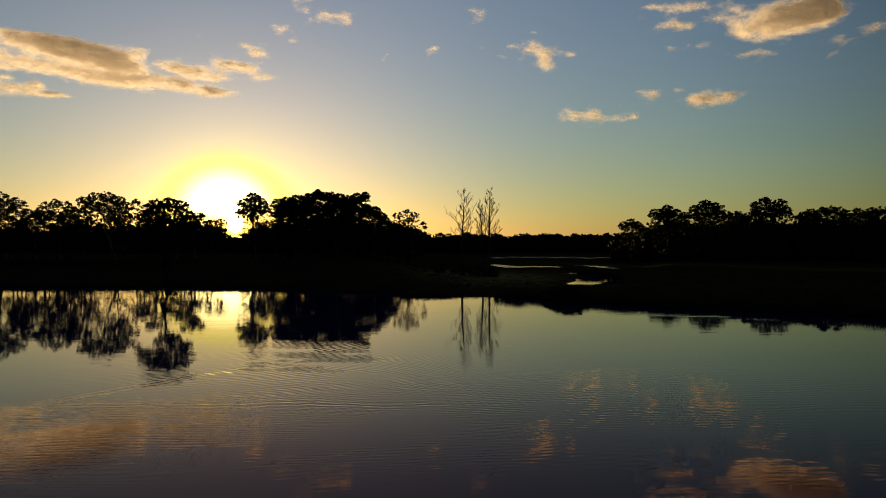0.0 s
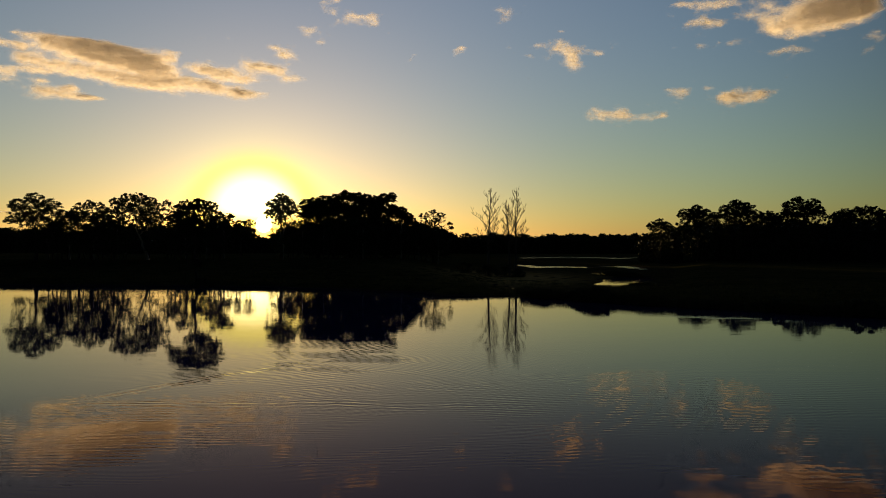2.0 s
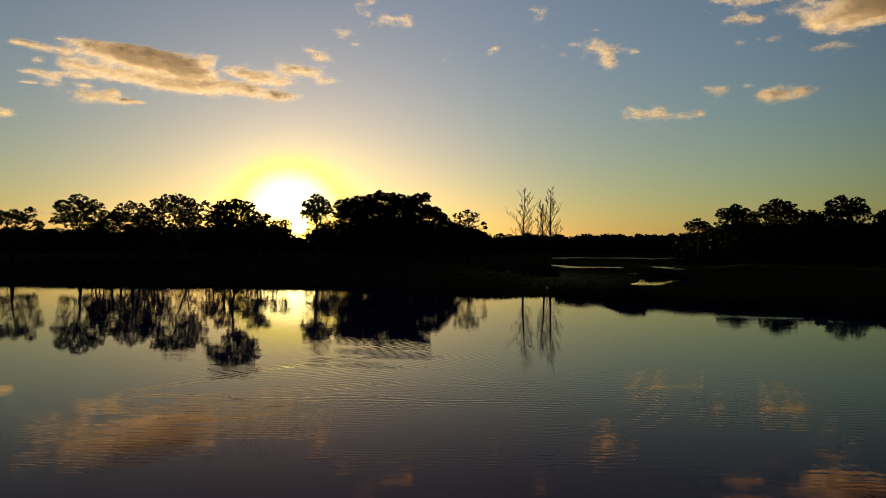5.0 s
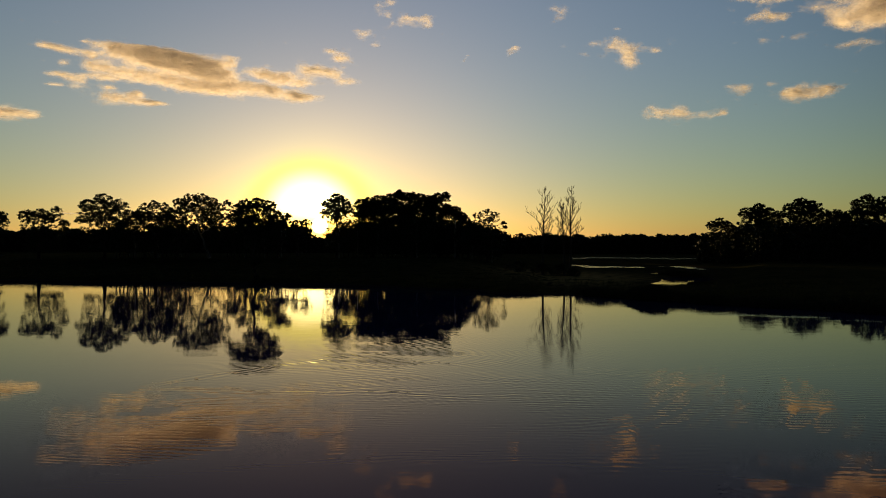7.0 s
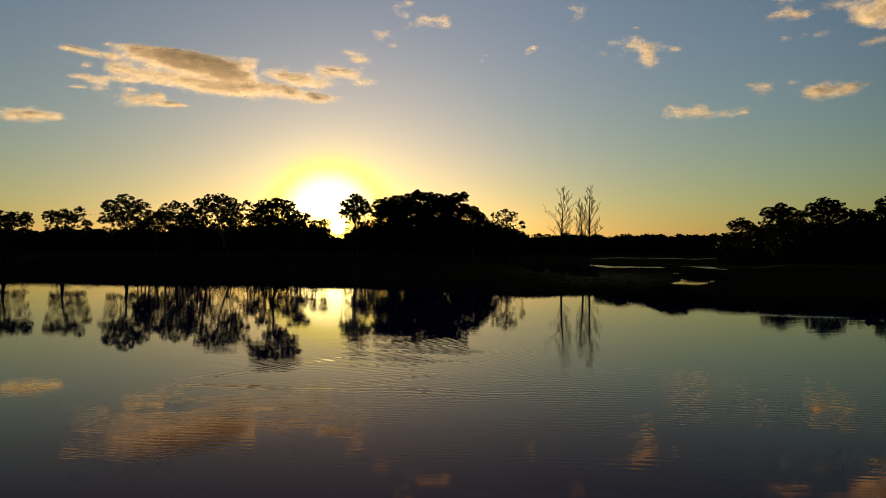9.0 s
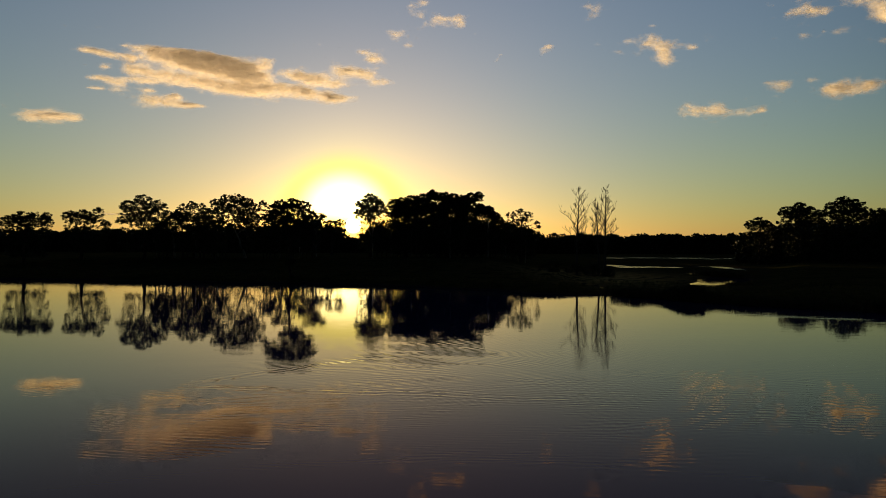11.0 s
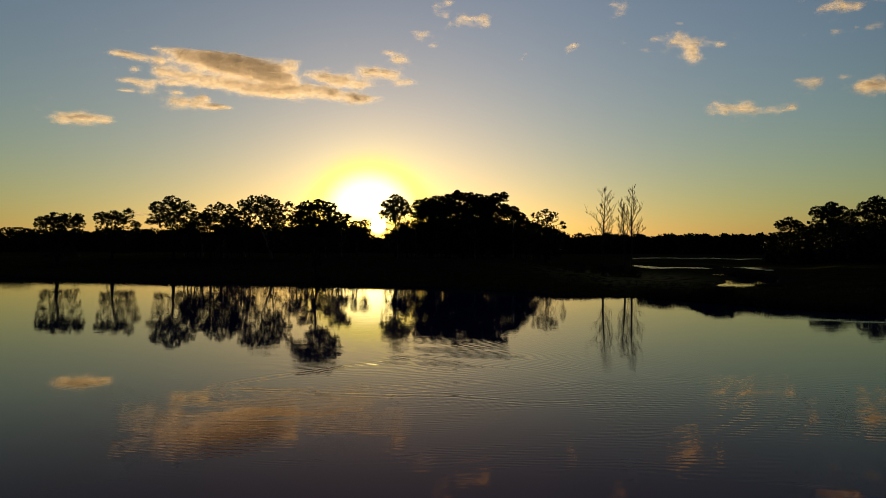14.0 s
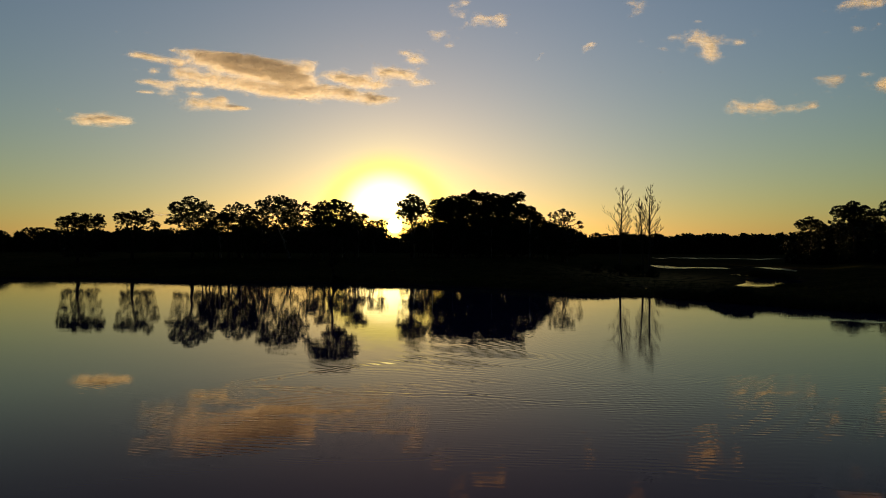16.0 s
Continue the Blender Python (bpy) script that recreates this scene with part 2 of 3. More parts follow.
    # blue of the mirrored sky, lost to the warm gloss, put back here
    deep = n.add("ShaderNodeBsdfDiffuse", {"Color": (0.012, 0.018, 0.090, 1)})
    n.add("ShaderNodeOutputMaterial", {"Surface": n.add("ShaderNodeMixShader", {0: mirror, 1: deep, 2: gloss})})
    return m


def cloud_material():
    m, n = material("cloud_vapour")
    at = n.add("ShaderNodeTexCoord").outputs["Object"]
    dens = n.tree.nodes.new("ShaderNodeAttribute")
    dens.attribute_name = "vapour"
    d = dens.outputs["Fac"]
    streak = n.vmath("MULTIPLY", at, (0.48, 0.48, 1.0))
    puff = n.math("SUBTRACT", n.noise(streak, 0.026, 6, 0.68), 0.5)
    wisp = n.math("SUBTRACT", n.noise(streak, 0.075, 6, 0.7), 0.5)
    d = n.math("ADD", d, n.math("ADD", n.math("MULTIPLY", puff, 1.6), n.math("MULTIPLY", wisp, 0.90)))
    alpha = n.math("MULTIPLY", n.ramp(d, 0.0, 1.45), 0.95)
    white = (0.94, 0.88, 0.86, 1)
    lumps = n.add("ShaderNodeBump", {"Height": n.math("ADD", n.math("MULTIPLY", puff, 1.0), n.math("MULTIPLY", wisp, 0.45)), "Distance": 20.0, "Strength": 0.7}).outputs[0]
    thin = n.add("ShaderNodeBsdfTranslucent", {"Color": white, "Normal": lumps})
    body = n.add("ShaderNodeBsdfDiffuse", {"Color": white, "Normal": lumps})
    folds = n.math("SUBTRACT", n.noise(streak, 0.026, 5, 0.62), 0.5)
    # shade of cloud tops and clouds away from the sun is painted in
    core = n.tree.nodes.new("ShaderNodeAttribute")
    core.attribute_name = "cloud_shade"
    deep = n.math("ADD", n.math("ADD", core.outputs["Fac"], n.math("MULTIPLY", d, 0.22)), n.math("MULTIPLY", folds, 2.5))
    lit = n.add("ShaderNodeMixShader", {0: n.math("MULTIPLY", n.ramp(deep, 0.0, 1.7), 0.50), 1: thin, 2: body})
    clear = n.add("ShaderNodeBsdfTransparent")
    n.add("ShaderNodeOutputMaterial", {"Surface": n.add("ShaderNodeMixShader", {0: alpha, 1: clear, 2: lit})})
    return m


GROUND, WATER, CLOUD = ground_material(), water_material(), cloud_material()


# ---------------------------------------------------------------- mesh helpers
def mesh_of(name, verts, faces, mat, smooth=False):
    me = bpy.data.meshes.new(name)
    me.from_pydata([tuple(v) for v in verts], [], [tuple(f) for f in faces])
    me.materials.append(mat)
    if smooth:
        me.polygons.foreach_set("use_smooth", [True] * len(me.polygons))
    me.update()
    return me


def part(name, verts, faces, mat, parent, label="", smooth=False):
    ob = new(name, mesh_of(name, verts, faces, mat, smooth))
    ob.parent = parent
    if label:
        ob["label"] = label
    return ob


def quads(name, corners, mat):
    """A mesh of loose quads from an array (n, 4, 3)."""
    k = len(corners)
    me = bpy.data.meshes.new(name)
    me.vertices.add(4 * k)
    me.vertices.foreach_set("co", corners.reshape(-1).astype(np.float32))
    me.loops.add(4 * k)
    me.loops.foreach_set("vertex_index", np.arange(4 * k, dtype=np.int32))
    me.polygons.add(k)
    me.polygons.foreach_set("loop_start", np.arange(0, 4 * k, 4, dtype=np.int32))
    me.polygons.foreach_set("loop_total", np.full(k, 4, dtype=np.int32))
    me.materials.append(mat)
    me.update(calc_edges=True)
    me.validate()
    return me


def tube(points, radii, sides=6):
    """A tapered tube along points; verts and faces."""
    pts = [Vector(p) for p in points]
    verts, faces = [], []
    for i, p in enumerate(pts):
        d = (pts[min(i + 1, len(pts) - 1)] - pts[max(i - 1, 0)]).normalized()
        a = d.orthogonal().normalized()
        b = d.cross(a)
        for k in range(sides):
            t = 2 * math.pi * k / sides
            verts.append(p + (a * math.cos(t) + b * math.sin(t)) * radii[i])
    for i in range(len(pts) - 1):
        for k in range(sides):
            k2 = (k + 1) % sides
            faces.append((i * sides + k, i * sides + k2, (i + 1) * sides + k2, (i + 1) * sides + k))
    verts.append(pts[-1])
    tip = len(verts) - 1
    base = (len(pts) - 1) * sides
    faces += [(base + k, base + (k + 1) % sides, tip) for k in range(sides)]
    return verts, faces


def join(pieces):
    verts, faces = [], []
    for v, f in pieces:
        k = len(verts)
        verts += list(v)
        faces += [tuple(i + k for i in q) for q in f]
    return verts, faces


def bend(a, b, rng, sag=0.12, steps=4):
    """A slightly crooked way from a to b."""
    a, b = Vector(a), Vector(b)
    l = (b - a).length
    out = [a]
    for i in range(1, steps):
        t = i / steps
        out.append(a.lerp(b, t) + Vector((rng.uniform(-1, 1), rng.uniform(-1, 1), rng.uniform(-0.2, 0.9))) * l * sag * math.sin(math.pi * t))
    out.append(b)
    return out


def leaf_quads(centres, spread, each, length, width, rng):
    """Narrow drooping leaves scattered round each centre."""
    c = np.repeat(np.asarray(centres, float), each, axis=0)
    s = np.repeat(np.asarray(spread, float), each)[:, None]
    k = len(c)
    off = rng.normal(size=(k, 3))
    off *= (rng.random((k, 1)) ** 0.50) / np.linalg.norm(off, axis=1, keepdims=True)
    off[:, 2] *= 0.7
    c = c + off * s
    a = rng.normal(size=(k, 3))
    a[:, 2] -= 0.6
    a /= np.linalg.norm(a, axis=1, keepdims=True)
    b = np.cross(a, rng.normal(size=(k, 3)))
    b /= np.linalg.norm(b, axis=1, keepdims=True)
    size = rng.uniform(0.6, 1.3, (k, 1))
    a, b = a * length * size / 2, b * width * size / 2
    return np.stack([c - a, c + b, c + a, c - b], axis=1)


# ---------------------------------------------------------------- ground and water
def smooth01(v):
    v = np.clip(v, 0, 1)
    return v * v * (3 - 2 * v)


SHORE_AZ = [-180, -120, -80, -60, -48, -40, -30, -22, -16, -10, -5, -2, 4, 8.7, 14, 20, 25, 32, 45, 60, 90, 130, 180]
SHORE_R = [110, 130, 170, 180, 172, 155, 130, 121, 115, 106, 98, 91, 89, 83, 79, 77, 74, 71, 66, 62, 70, 90, 110]


def ripple(x, y, k, s):
    return np.sin(x * k + 1.3 * s + 2 * np.sin(y * k * 0.37 + s)) * np.sin(y * k * 0.9 + 2.1 * s + 1.5 * np.sin(x * k * 0.43 - s))


def pool(r, az, r0, r1, a0, a1, soft_r, soft_a):
    """1 inside a stretch of still back water, 0 outside."""
    return smooth01((r - r0) / soft_r + 0.5) * smooth01((r1 - r) / soft_r + 0.5) * smooth01((az - a0) / soft_a + 0.5) * smooth01((a1 - az) / soft_a + 0.5)


def ground_height(x, y):
    x, y = np.asarray(x, float), np.asarray(y, float)
    r = np.hypot(x, y)
    az = np.degrees(np.arctan2(x, y))
    edge = np.interp(az, SHORE_AZ, SHORE_R) + 1.6 * ripple(x, y, 0.22, 1) + 0.7 * ripple(x, y, 0.7, 2)
    s = r - edge
    low = pool(r, az, 86, 520, 1.0, 17.0, 6, 3.0)                  # the flat by the back water
    rise = 0.75 + (0.55 + 2.1 * smooth01((-1.0 - az) / 5)) * smooth01(s / 62)
    rise = rise * (1 - low) + 0.15 * low
    z = np.where(s > 0, rise * (1 - np.exp(-np.maximum(s, 0) / 2.2)) + 0.1, np.maximum(0.25 * s, -2.5) + 0.1)
    z = z + np.where(s > 3, (0.10 - 0.075 * low) * (ripple(x, y, 0.11, 3) + 0.6 * ripple(x, y, 0.45, 4)), 0)
    wob = (4 * ripple(x, y, 0.06, 5) + 2 * ripple(x, y, 0.17, 6)) * (1 + smooth01((r - 180) / 60))
    rr = r + wob
    az = az + 0.9 * ripple(x, y * 0.5, 0.10, 9) + 0.5 * ripple(x, y * 0.5, 0.31, 10)
    bow = 9 * np.sin(np.radians(az * 40)) + 6 * np.sin(np.radians(az * 97 + 40))
    wet = pool(rr + 2 * bow, az, 445, 515, 4.0, 13.1, 24, 1.0)
    isle = pool(rr, az, 216, 240, 9.3, 11.6, 9, 0.9)
    wet = np.maximum(wet, pool(rr + (az - 4) * 2.2 - 0.6 * bow, az, 226, 256, 3.7, 13.6, 9, 0.8) * (1 - 0.95 * isle))
    wet = np.maximum(wet, pool(rr + (az - 10) * 4, az, 165, 174, 9.2, 11.3, 6, 0.7))
    wet = wet * (1 - 0.8 * smooth01((ripple(x, y * 0.6, 0.16, 8) - 0.30) / 0.25))      # sedge tussocks
    wet = np.maximum(wet, pool(rr - 1.5 * np.abs(az - 12.8) ** 1.5 + 0.6 * bow, az, 121, 154, 10.8, 13.8, 6, 0.9))
    wet = np.maximum(wet, pool(r + 0.3 * wob + (az - 2.8) * 5, az, 107, 114, 1.9, 3.8, 2.5, 0.6))
    wet = np.maximum(wet, pool(r + 0.3 * wob, az, 87, 90.5, 7.6, 9.0, 1.6, 0.4))
    return np.where(s > 0, z * (1 - wet) - 0.25 * wet, z)


def ground_z(x, y):
    return float(ground_height(x, y))


def polar_sheet(name, rings, turns, height, mat):
    R, A = np.meshgrid(np.asarray(rings), np.radians(np.asarray(turns)), indexing="ij")
    X, Y = R * np.sin(A), R * np.cos(A)
    Z = height(X, Y)
    nr, na = R.shape
    verts = np.stack([X, Y, Z], axis=-1).reshape(-1, 3).tolist()
    faces = []
    for i in range(nr - 1):
        for j in range(na):
            j2 = (j + 1) % na
            faces.append((i * na + j, i * na + j2, (i + 1) * na + j2, (i + 1) * na + j))
    verts.append((0, 0, float(height(np.array(0.0), np.array(0.0)))))
    faces += [(len(verts) - 1, (j + 1) % na, j) for j in range(na)]
    return new(name, mesh_of(name, verts, faces, mat, smooth=True))


TURNS = list(np.arange(-180, -52, 4.0)) + list(np.arange(-52, 40, 0.4)) + list(np.arange(40, 180, 4.0))
RINGS = list(np.arange(6, 54, 8.0)) + list(np.arange(54, 160, 1.3)) + list(np.arange(160, 260, 3.0)) + list(np.arange(260, 520, 10.0)) + [560, 640, 760, 950, 1300, 2000, 3200, 4700]
ground = polar_sheet("ground", RINGS, TURNS, ground_height, GROUND)
tagged(ground, "dark grassy lake bank and flat wetland ground", "ground", kind="structure")
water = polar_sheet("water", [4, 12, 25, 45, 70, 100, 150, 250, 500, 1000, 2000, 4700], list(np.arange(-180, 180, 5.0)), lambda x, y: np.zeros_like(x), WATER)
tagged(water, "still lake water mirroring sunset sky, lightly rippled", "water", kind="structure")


def at_bearing(az, d):
    x, y = d * math.sin(radians(az)), d * math.cos(radians(az))
    return x, y, ground_z(x, y)


# ---------------------------------------------------------------- trees
def thing(name, az, d, label, category, group=""):
    x, y, z = at_bearing(az, d)
    ob = new(name)
    ob.matrix_world = pose(x, y, z - 0.05, 0, 0, -az)
    ob.empty_display_size = 0.5
    return tagged(ob, label, category, group)


def gum_tree(az, d, lobes, label, seed, lean=0.0, fork=0.42, girth=0.42, bark=DARK_BARK, dense=1.0, inner=0.4, under=0.0, base=1.25, puff=0.0, leaf=0.0, group="bank gum trees"):
    """A eucalypt: trunk, limbs to each foliage mass, and domed caps of tight leaf clumps with gaps between and below.
    lobes: metres right, up, radius; dense: clumps on each cap; inner: share of clumps inside and below; under: low skirt of foliage."""
    rng, nrng = random.Random(seed), np.random.default_rng(seed)
    tree = thing("gum_tree", az, d, label, "tree", group)
    lift = tree.matrix_world.translation.z - base
    lobes = [(x, z - lift, r) for x, z, r in lobes if z - lift > 0.5]
    top = max(z for _, z, _ in lobes)
    cx = sum(x for x, _, _ in lobes) / len(lobes)
    puff = puff or min(0.42, 0.0019 * d)
    leaf = leaf or min(0.28, 0.0012 * d)
    crotch = Vector((lean, rng.uniform(-0.3, 0.3), top * fork))
    crest = Vector((0.5 * lean + 0.5 * cx, rng.uniform(-0.5, 0.5), top * 0.86))
    way = bend((0, 0, 0), crotch, rng, 0.05, 5) + bend(crotch, crest, rng, 0.08, 4)[1:]
    k = len(way) - 1
    radii = [girth * (1.35 if i == 0 else 1.0) * (1 - 0.86 * i / k) for i in range(k + 1)]
    part("trunk", *tube(way, radii, 8), bark, tree, smooth=True)

    def leaves(name, centres, spread, owner):
        ob = new(name, quads(name, leaf_quads(centres, spread, 48, leaf, leaf * 0.52, nrng), LEAVES))
        ob.parent = owner
        ob["kind"] = "stuff"

    for x, z, r in lobes:
        centres, spread = [], []
        r *= 1.12
        c = Vector((x, rng.uniform(-1, 1) * (1.0 * r + 0.8), z))
        below = [p for p in way if p.z < z - 0.9 * r] or way[:2]
        start = below[-1] if rng.random() < 0.5 else below[max(0, len(below) - 2)]
        i = way.index(start)
        limb = bend(start, c - Vector((0, 0, 0.25 * r)), rng, 0.11, 6)
        l = len(limb) - 1
        thick = max(radii[i] * 0.55, 0.09)
        pieces = [tube(limb, [max(thick * (1 - 0.75 * q / l), 0.05) for q in range(l + 1)], 6)]
        caps = int(dense * 18 * max(0.4, (r / 1.9) ** 2) * (0.58 / puff) ** 1.6)
        for q in range(caps + int(inner * caps)):
            v = Vector(nrng.normal(size=3)).normalized()
            if q < caps:
                v.z = abs(v.z) * 1.05 - 0.22
                at = c + Vector((v.x, v.y, v.z * 0.86)) * r * rng.uniform(0.72, 0.98)
            else:
                at = c + Vector((v.x * 0.9, v.y * 0.9, v.z * 0.7 - 0.45)) * r * rng.uniform(0.3, 1.0)
            centres.append(at)
            spread.append(puff * rng.uniform(0.62, 1.25))
            if rng.random() < 0.42:
                pieces.append(tube(bend(limb[rng.choice((-1, -1, -2, -3))], at, rng, 0.14, 3), [0.065, 0.05, 0.035, 0.02], 4))
        leaves("foliage", centres, spread, part("limb", *join(pieces), bark, tree))
    # loose sprays under the crown, thickest low down
    centres, spread = [], []
    left, right = min(x - r for x, _, r in lobes), max(x + r for x, _, r in lobes)
    foot = top * (0.06 if inner > 0.7 else 0.15)
    for _ in range(int(under * (right - left) * top)):
        x = rng.uniform(left, right)
        roof = max([z for a, z, r in lobes if abs(x - a) < r] or [0])
        f = rng.random() ** 1.6
        if roof and abs(x - 0.5 * (left + right)) < 0.5 * (right - left) * (0.72 + 0.28 * f):
            centres.append(Vector((x, rng.uniform(-1, 1) * 0.34 * (right - left), foot + f * (roof - foot))))
            spread.append(puff * rng.uniform(0.8, 1.7))
    if centres:
        leaves("low_foliage", centres, spread, tree)
    return tree


gum_tree(-32.12, 188, [(-3.4, 14.6, 2.1), (-0.3, 16.0, 2.2), (3.1, 15.0, 2.1), (5.3, 12.5, 1.9), (-4.6, 11.3, 1.6), (-0.8, 11.9, 2.5), (2.9, 10.3, 1.9), (5.0, 10.6, 1.6), (-2.2, 13.2, 1.9), (1.6, 13.4, 2.0)],
         "spreading gum tree with open leafy crown", 101, inner=0.4, under=2.8)
gum_tree(-36.26, 195, [(-2.4, 12.5, 1.8), (0.2, 12.8, 1.9), (2.2, 11.7, 1.8), (3.7, 13.8, 1.2), (5.3, 10.6, 1.2)],
         "gum tree with two leafy crown masses", 102, dense=1.15, inner=0.5, under=3.6)
gum_tree(-39.86, 190, [(-3.0, 10.7, 1.8), (-0.7, 11.8, 1.9), (2.1, 11.7, 1.9), (4.5, 10.8, 1.6), (4.7, 12.2, 1.1), (0.5, 10.0, 1.8)],
         "flat-topped gum tree on the low bank", 103, dense=1.15, inner=0.5, under=3.6)
gum_tree(-42.61, 560, [(-8.4, 12.9, 4.4), (-2.6, 15.2, 4.9), (4.0, 15.2, 5.1), (10.0, 14.6, 4.9)],
         "low spreading gum tree on the bank", 104, under=0.5, puff=1.0, leaf=0.55)
gum_tree(-44.45, 420, [(-1.0, 11.0, 3.4), (1.4, 9.9, 2.8)],
         "low distant gum tree by the water", 105, puff=0.8, leaf=0.5)
gum_tree(-28.58, 190, [(-2.4, 14.5, 1.6), (-0.6, 15.2, 1.5), (1.4, 14.8, 1.6), (2.9, 13.9, 1.3), (0.0, 12.5, 1.7), (4.3, 13.8, 1.5), (-3.7, 13.4, 1.4), (1.6, 12.7, 1.7), (-1.8, 12.6, 1.6), (3.4, 12.0, 1.4)],
         "open-crowned gum tree with visible limbs", 106, dense=0.9, inner=0.3, under=2.0)
gum_tree(-24.81, 181, [(-6.8, 15.5, 1.7), (-4.5, 16.3, 1.8), (-2.0, 16.6, 1.9), (0.4, 15.7, 1.9), (1.9, 14.2, 1.7), (-6.3, 13.3, 1.7), (-3.1, 13.9, 2.0), (0.0, 13.0, 1.9), (4.2, 15.7, 1.0), (3.7, 12.2, 1.5), (-1.6, 11.4, 1.8), (1.2, 10.8, 1.6), (-4.6, 14.4, 1.9), (-1.2, 14.9, 1.9), (1.8, 12.4, 1.6)],
         "broad umbrella-shaped gum tree with pale leaning trunk", 107, dense=1.0, inner=0.35, under=2.0, girth=0.32, lean=-2.6, fork=0.5, bark=BARK)
gum_tree(-21.41, 121, [(-2.7, 11.6, 1.5), (-1.4, 12.4, 1.4), (0.4, 12.7, 1.5), (2.2, 12.3, 1.4), (3.2, 10.7, 1.3), (-3.4, 10.2, 1.2), (-1.0, 10.2, 1.7), (1.4, 9.9, 1.5), (2.9, 9.0, 1.0), (-0.4, 8.2, 1.5), (1.0, 8.2, 1.3), (0.1, 3.3, 0.8)],
         "dense dark tree at the water edge", 108, dense=1.3, inner=1.0, fork=0.5, girth=0.26, base=0.5)
gum_tree(-18.14, 250, [(-4.0, 11.5, 1.9), (-0.3, 12.8, 2.2), (3.1, 13.2, 2.0), (-1.9, 10.2, 2.1), (2.2, 10.9, 2.0)],
         "small gum trees before the setting sun", 109, dense=0.9)
gum_tree(-15.06, 200, [(-2.1, 17.1, 2.0), (0.2, 18.4, 2.0), (2.2, 17.2, 1.9), (3.0, 15.1, 1.8), (-2.9, 14.7, 1.6), (0.2, 15.3, 2.4), (-0.1, 13.2, 1.6)],
         "tall slender gum tree beside the setting sun", 110, dense=1.35, inner=0.5, under=1.8, fork=0.6)
gum_tree(-12.19, 200, [(-2.9, 16.7, 2.4), (-0.8, 17.6, 2.3), (1.8, 17.9, 2.2), (-3.1, 13.8, 2.4), (0.5, 14.4, 3.0), (3.2, 15.5, 2.4), (2.1, 11.1, 3.2), (-2.1, 10.6, 2.4), (0.5, 7.4, 3.2), (4.8, 16.2, 2.0), (4.4, 12.8, 2.5)],
         "dense leafy gum tree in a dark grove", 111, dense=1.6, inner=1.0, under=2.2)
gum_tree(-9.61, 206, [(-4.4, 19.1, 2.0), (-1.4, 19.7, 1.9), (-1.5, 21.2, 0.5), (1.7, 19.5, 2.1), (4.4, 19.0, 2.1), (-2.2, 16.4, 2.9), (2.2, 15.9, 3.1), (0.0, 11.9, 3.6), (4.4, 11.4, 3.6), (-2.2, 7.5, 3.6), (3.3, 6.9, 3.6), (6.0, 16.8, 2.1), (6.4, 13.2, 2.5)],
         "tall dense gum tree in a dark grove", 112, dense=1.9, inner=1.1, under=3.4)
gum_tree(-6.83, 203, [(-2.7, 18.5, 2.0), (-0.3, 19.1, 1.9), (1.9, 19.8, 1.3), (-2.2, 15.7, 2.8), (1.7, 15.8, 2.5), (4.6, 15.4, 2.0), (6.4, 13.9, 1.7), (-1.1, 11.3, 3.4), (3.3, 10.2, 3.2), (7.2, 12.5, 1.9), (1.1, 6.3, 3.4), (7.2, 8.0, 2.8), (9.7, 11.6, 1.4)],
         "sloping dense gum tree in a dark grove", 113, dense=1.9, inner=1.1, under=3.4)
gum_tree(-2.92, 200, [(-2.5, 14.0, 1.4), (0.0, 14.8, 1.4), (2.2, 14.0, 1.3), (0.5, 12.6, 1.4), (-1.6, 11.8, 1.4), (4.7, 11.7, 0.7), (4.9, 10.7, 0.7)],
         "small sparse gum tree with thin crown", 114, dense=0.75, inner=0.25, under=1.6)
gum_tree(14.96, 280, [(-2.5, 13.3, 2.3), (0.0, 14.2, 2.4), (2.5, 13.1, 2.1)],
         "dark gum tree above woodland on the bank", 115, dense=1.0, inner=0.75, under=1.6, puff=0.55, leaf=0.36)
gum_tree(17.68, 262, [(-3.8, 16.7, 2.7), (-0.4, 18.1, 2.7), (2.7, 16.8, 2.4), (5.7, 15.9, 2.2), (-1.1, 15.1, 3.2)],
         "dark gum tree above woodland on the bank", 116, dense=1.0, inner=0.75, under=1.6, puff=0.55, leaf=0.36)
gum_tree(20.56, 262, [(-4.1, 18.1, 2.2), (-0.7, 19.8, 2.4), (2.9, 18.8, 2.4), (1.1, 16.6, 3.2), (5.5, 16.0, 2.7), (-3.0, 15.3, 2.5)],
         "dark gum tree above woodland on the bank", 117, dense=1.0, inner=0.75, under=1.6, puff=0.55, leaf=0.36)
gum_tree(22.71, 265, [(0.0, 16.8, 1.3), (-1.8, 15.6, 1.7), (1.4, 15.0, 1.7)],
         "dark gum tree above woodland on the bank", 118, dense=1.0, inner=0.75, under=1.6, puff=0.55, leaf=0.36)
gum_tree(24.64, 262, [(-3.2, 19.2, 2.0), (-0.6, 20.6, 1.8), (3.8, 18.9, 2.6), (5.5, 16.6, 2.3), (-2.4, 16.5, 2.6), (1.7, 16.1, 3.1), (-5.6, 15.3, 1.9), (0.7, 18.0, 2.0)],
         "dark gum tree above woodland on the bank", 119, dense=1.0, inner=0.75, under=1.6, puff=0.55, leaf=0.36)
gum_tree(27.39, 265, [(-1.7, 15.6, 1.8), (0.7, 16.3, 2.0), (2.0, 15.2, 1.7)],
         "dark gum tree above woodland on the bank", 120, dense=1.0, inner=0.75, under=1.6, puff=0.55, leaf=0.36)
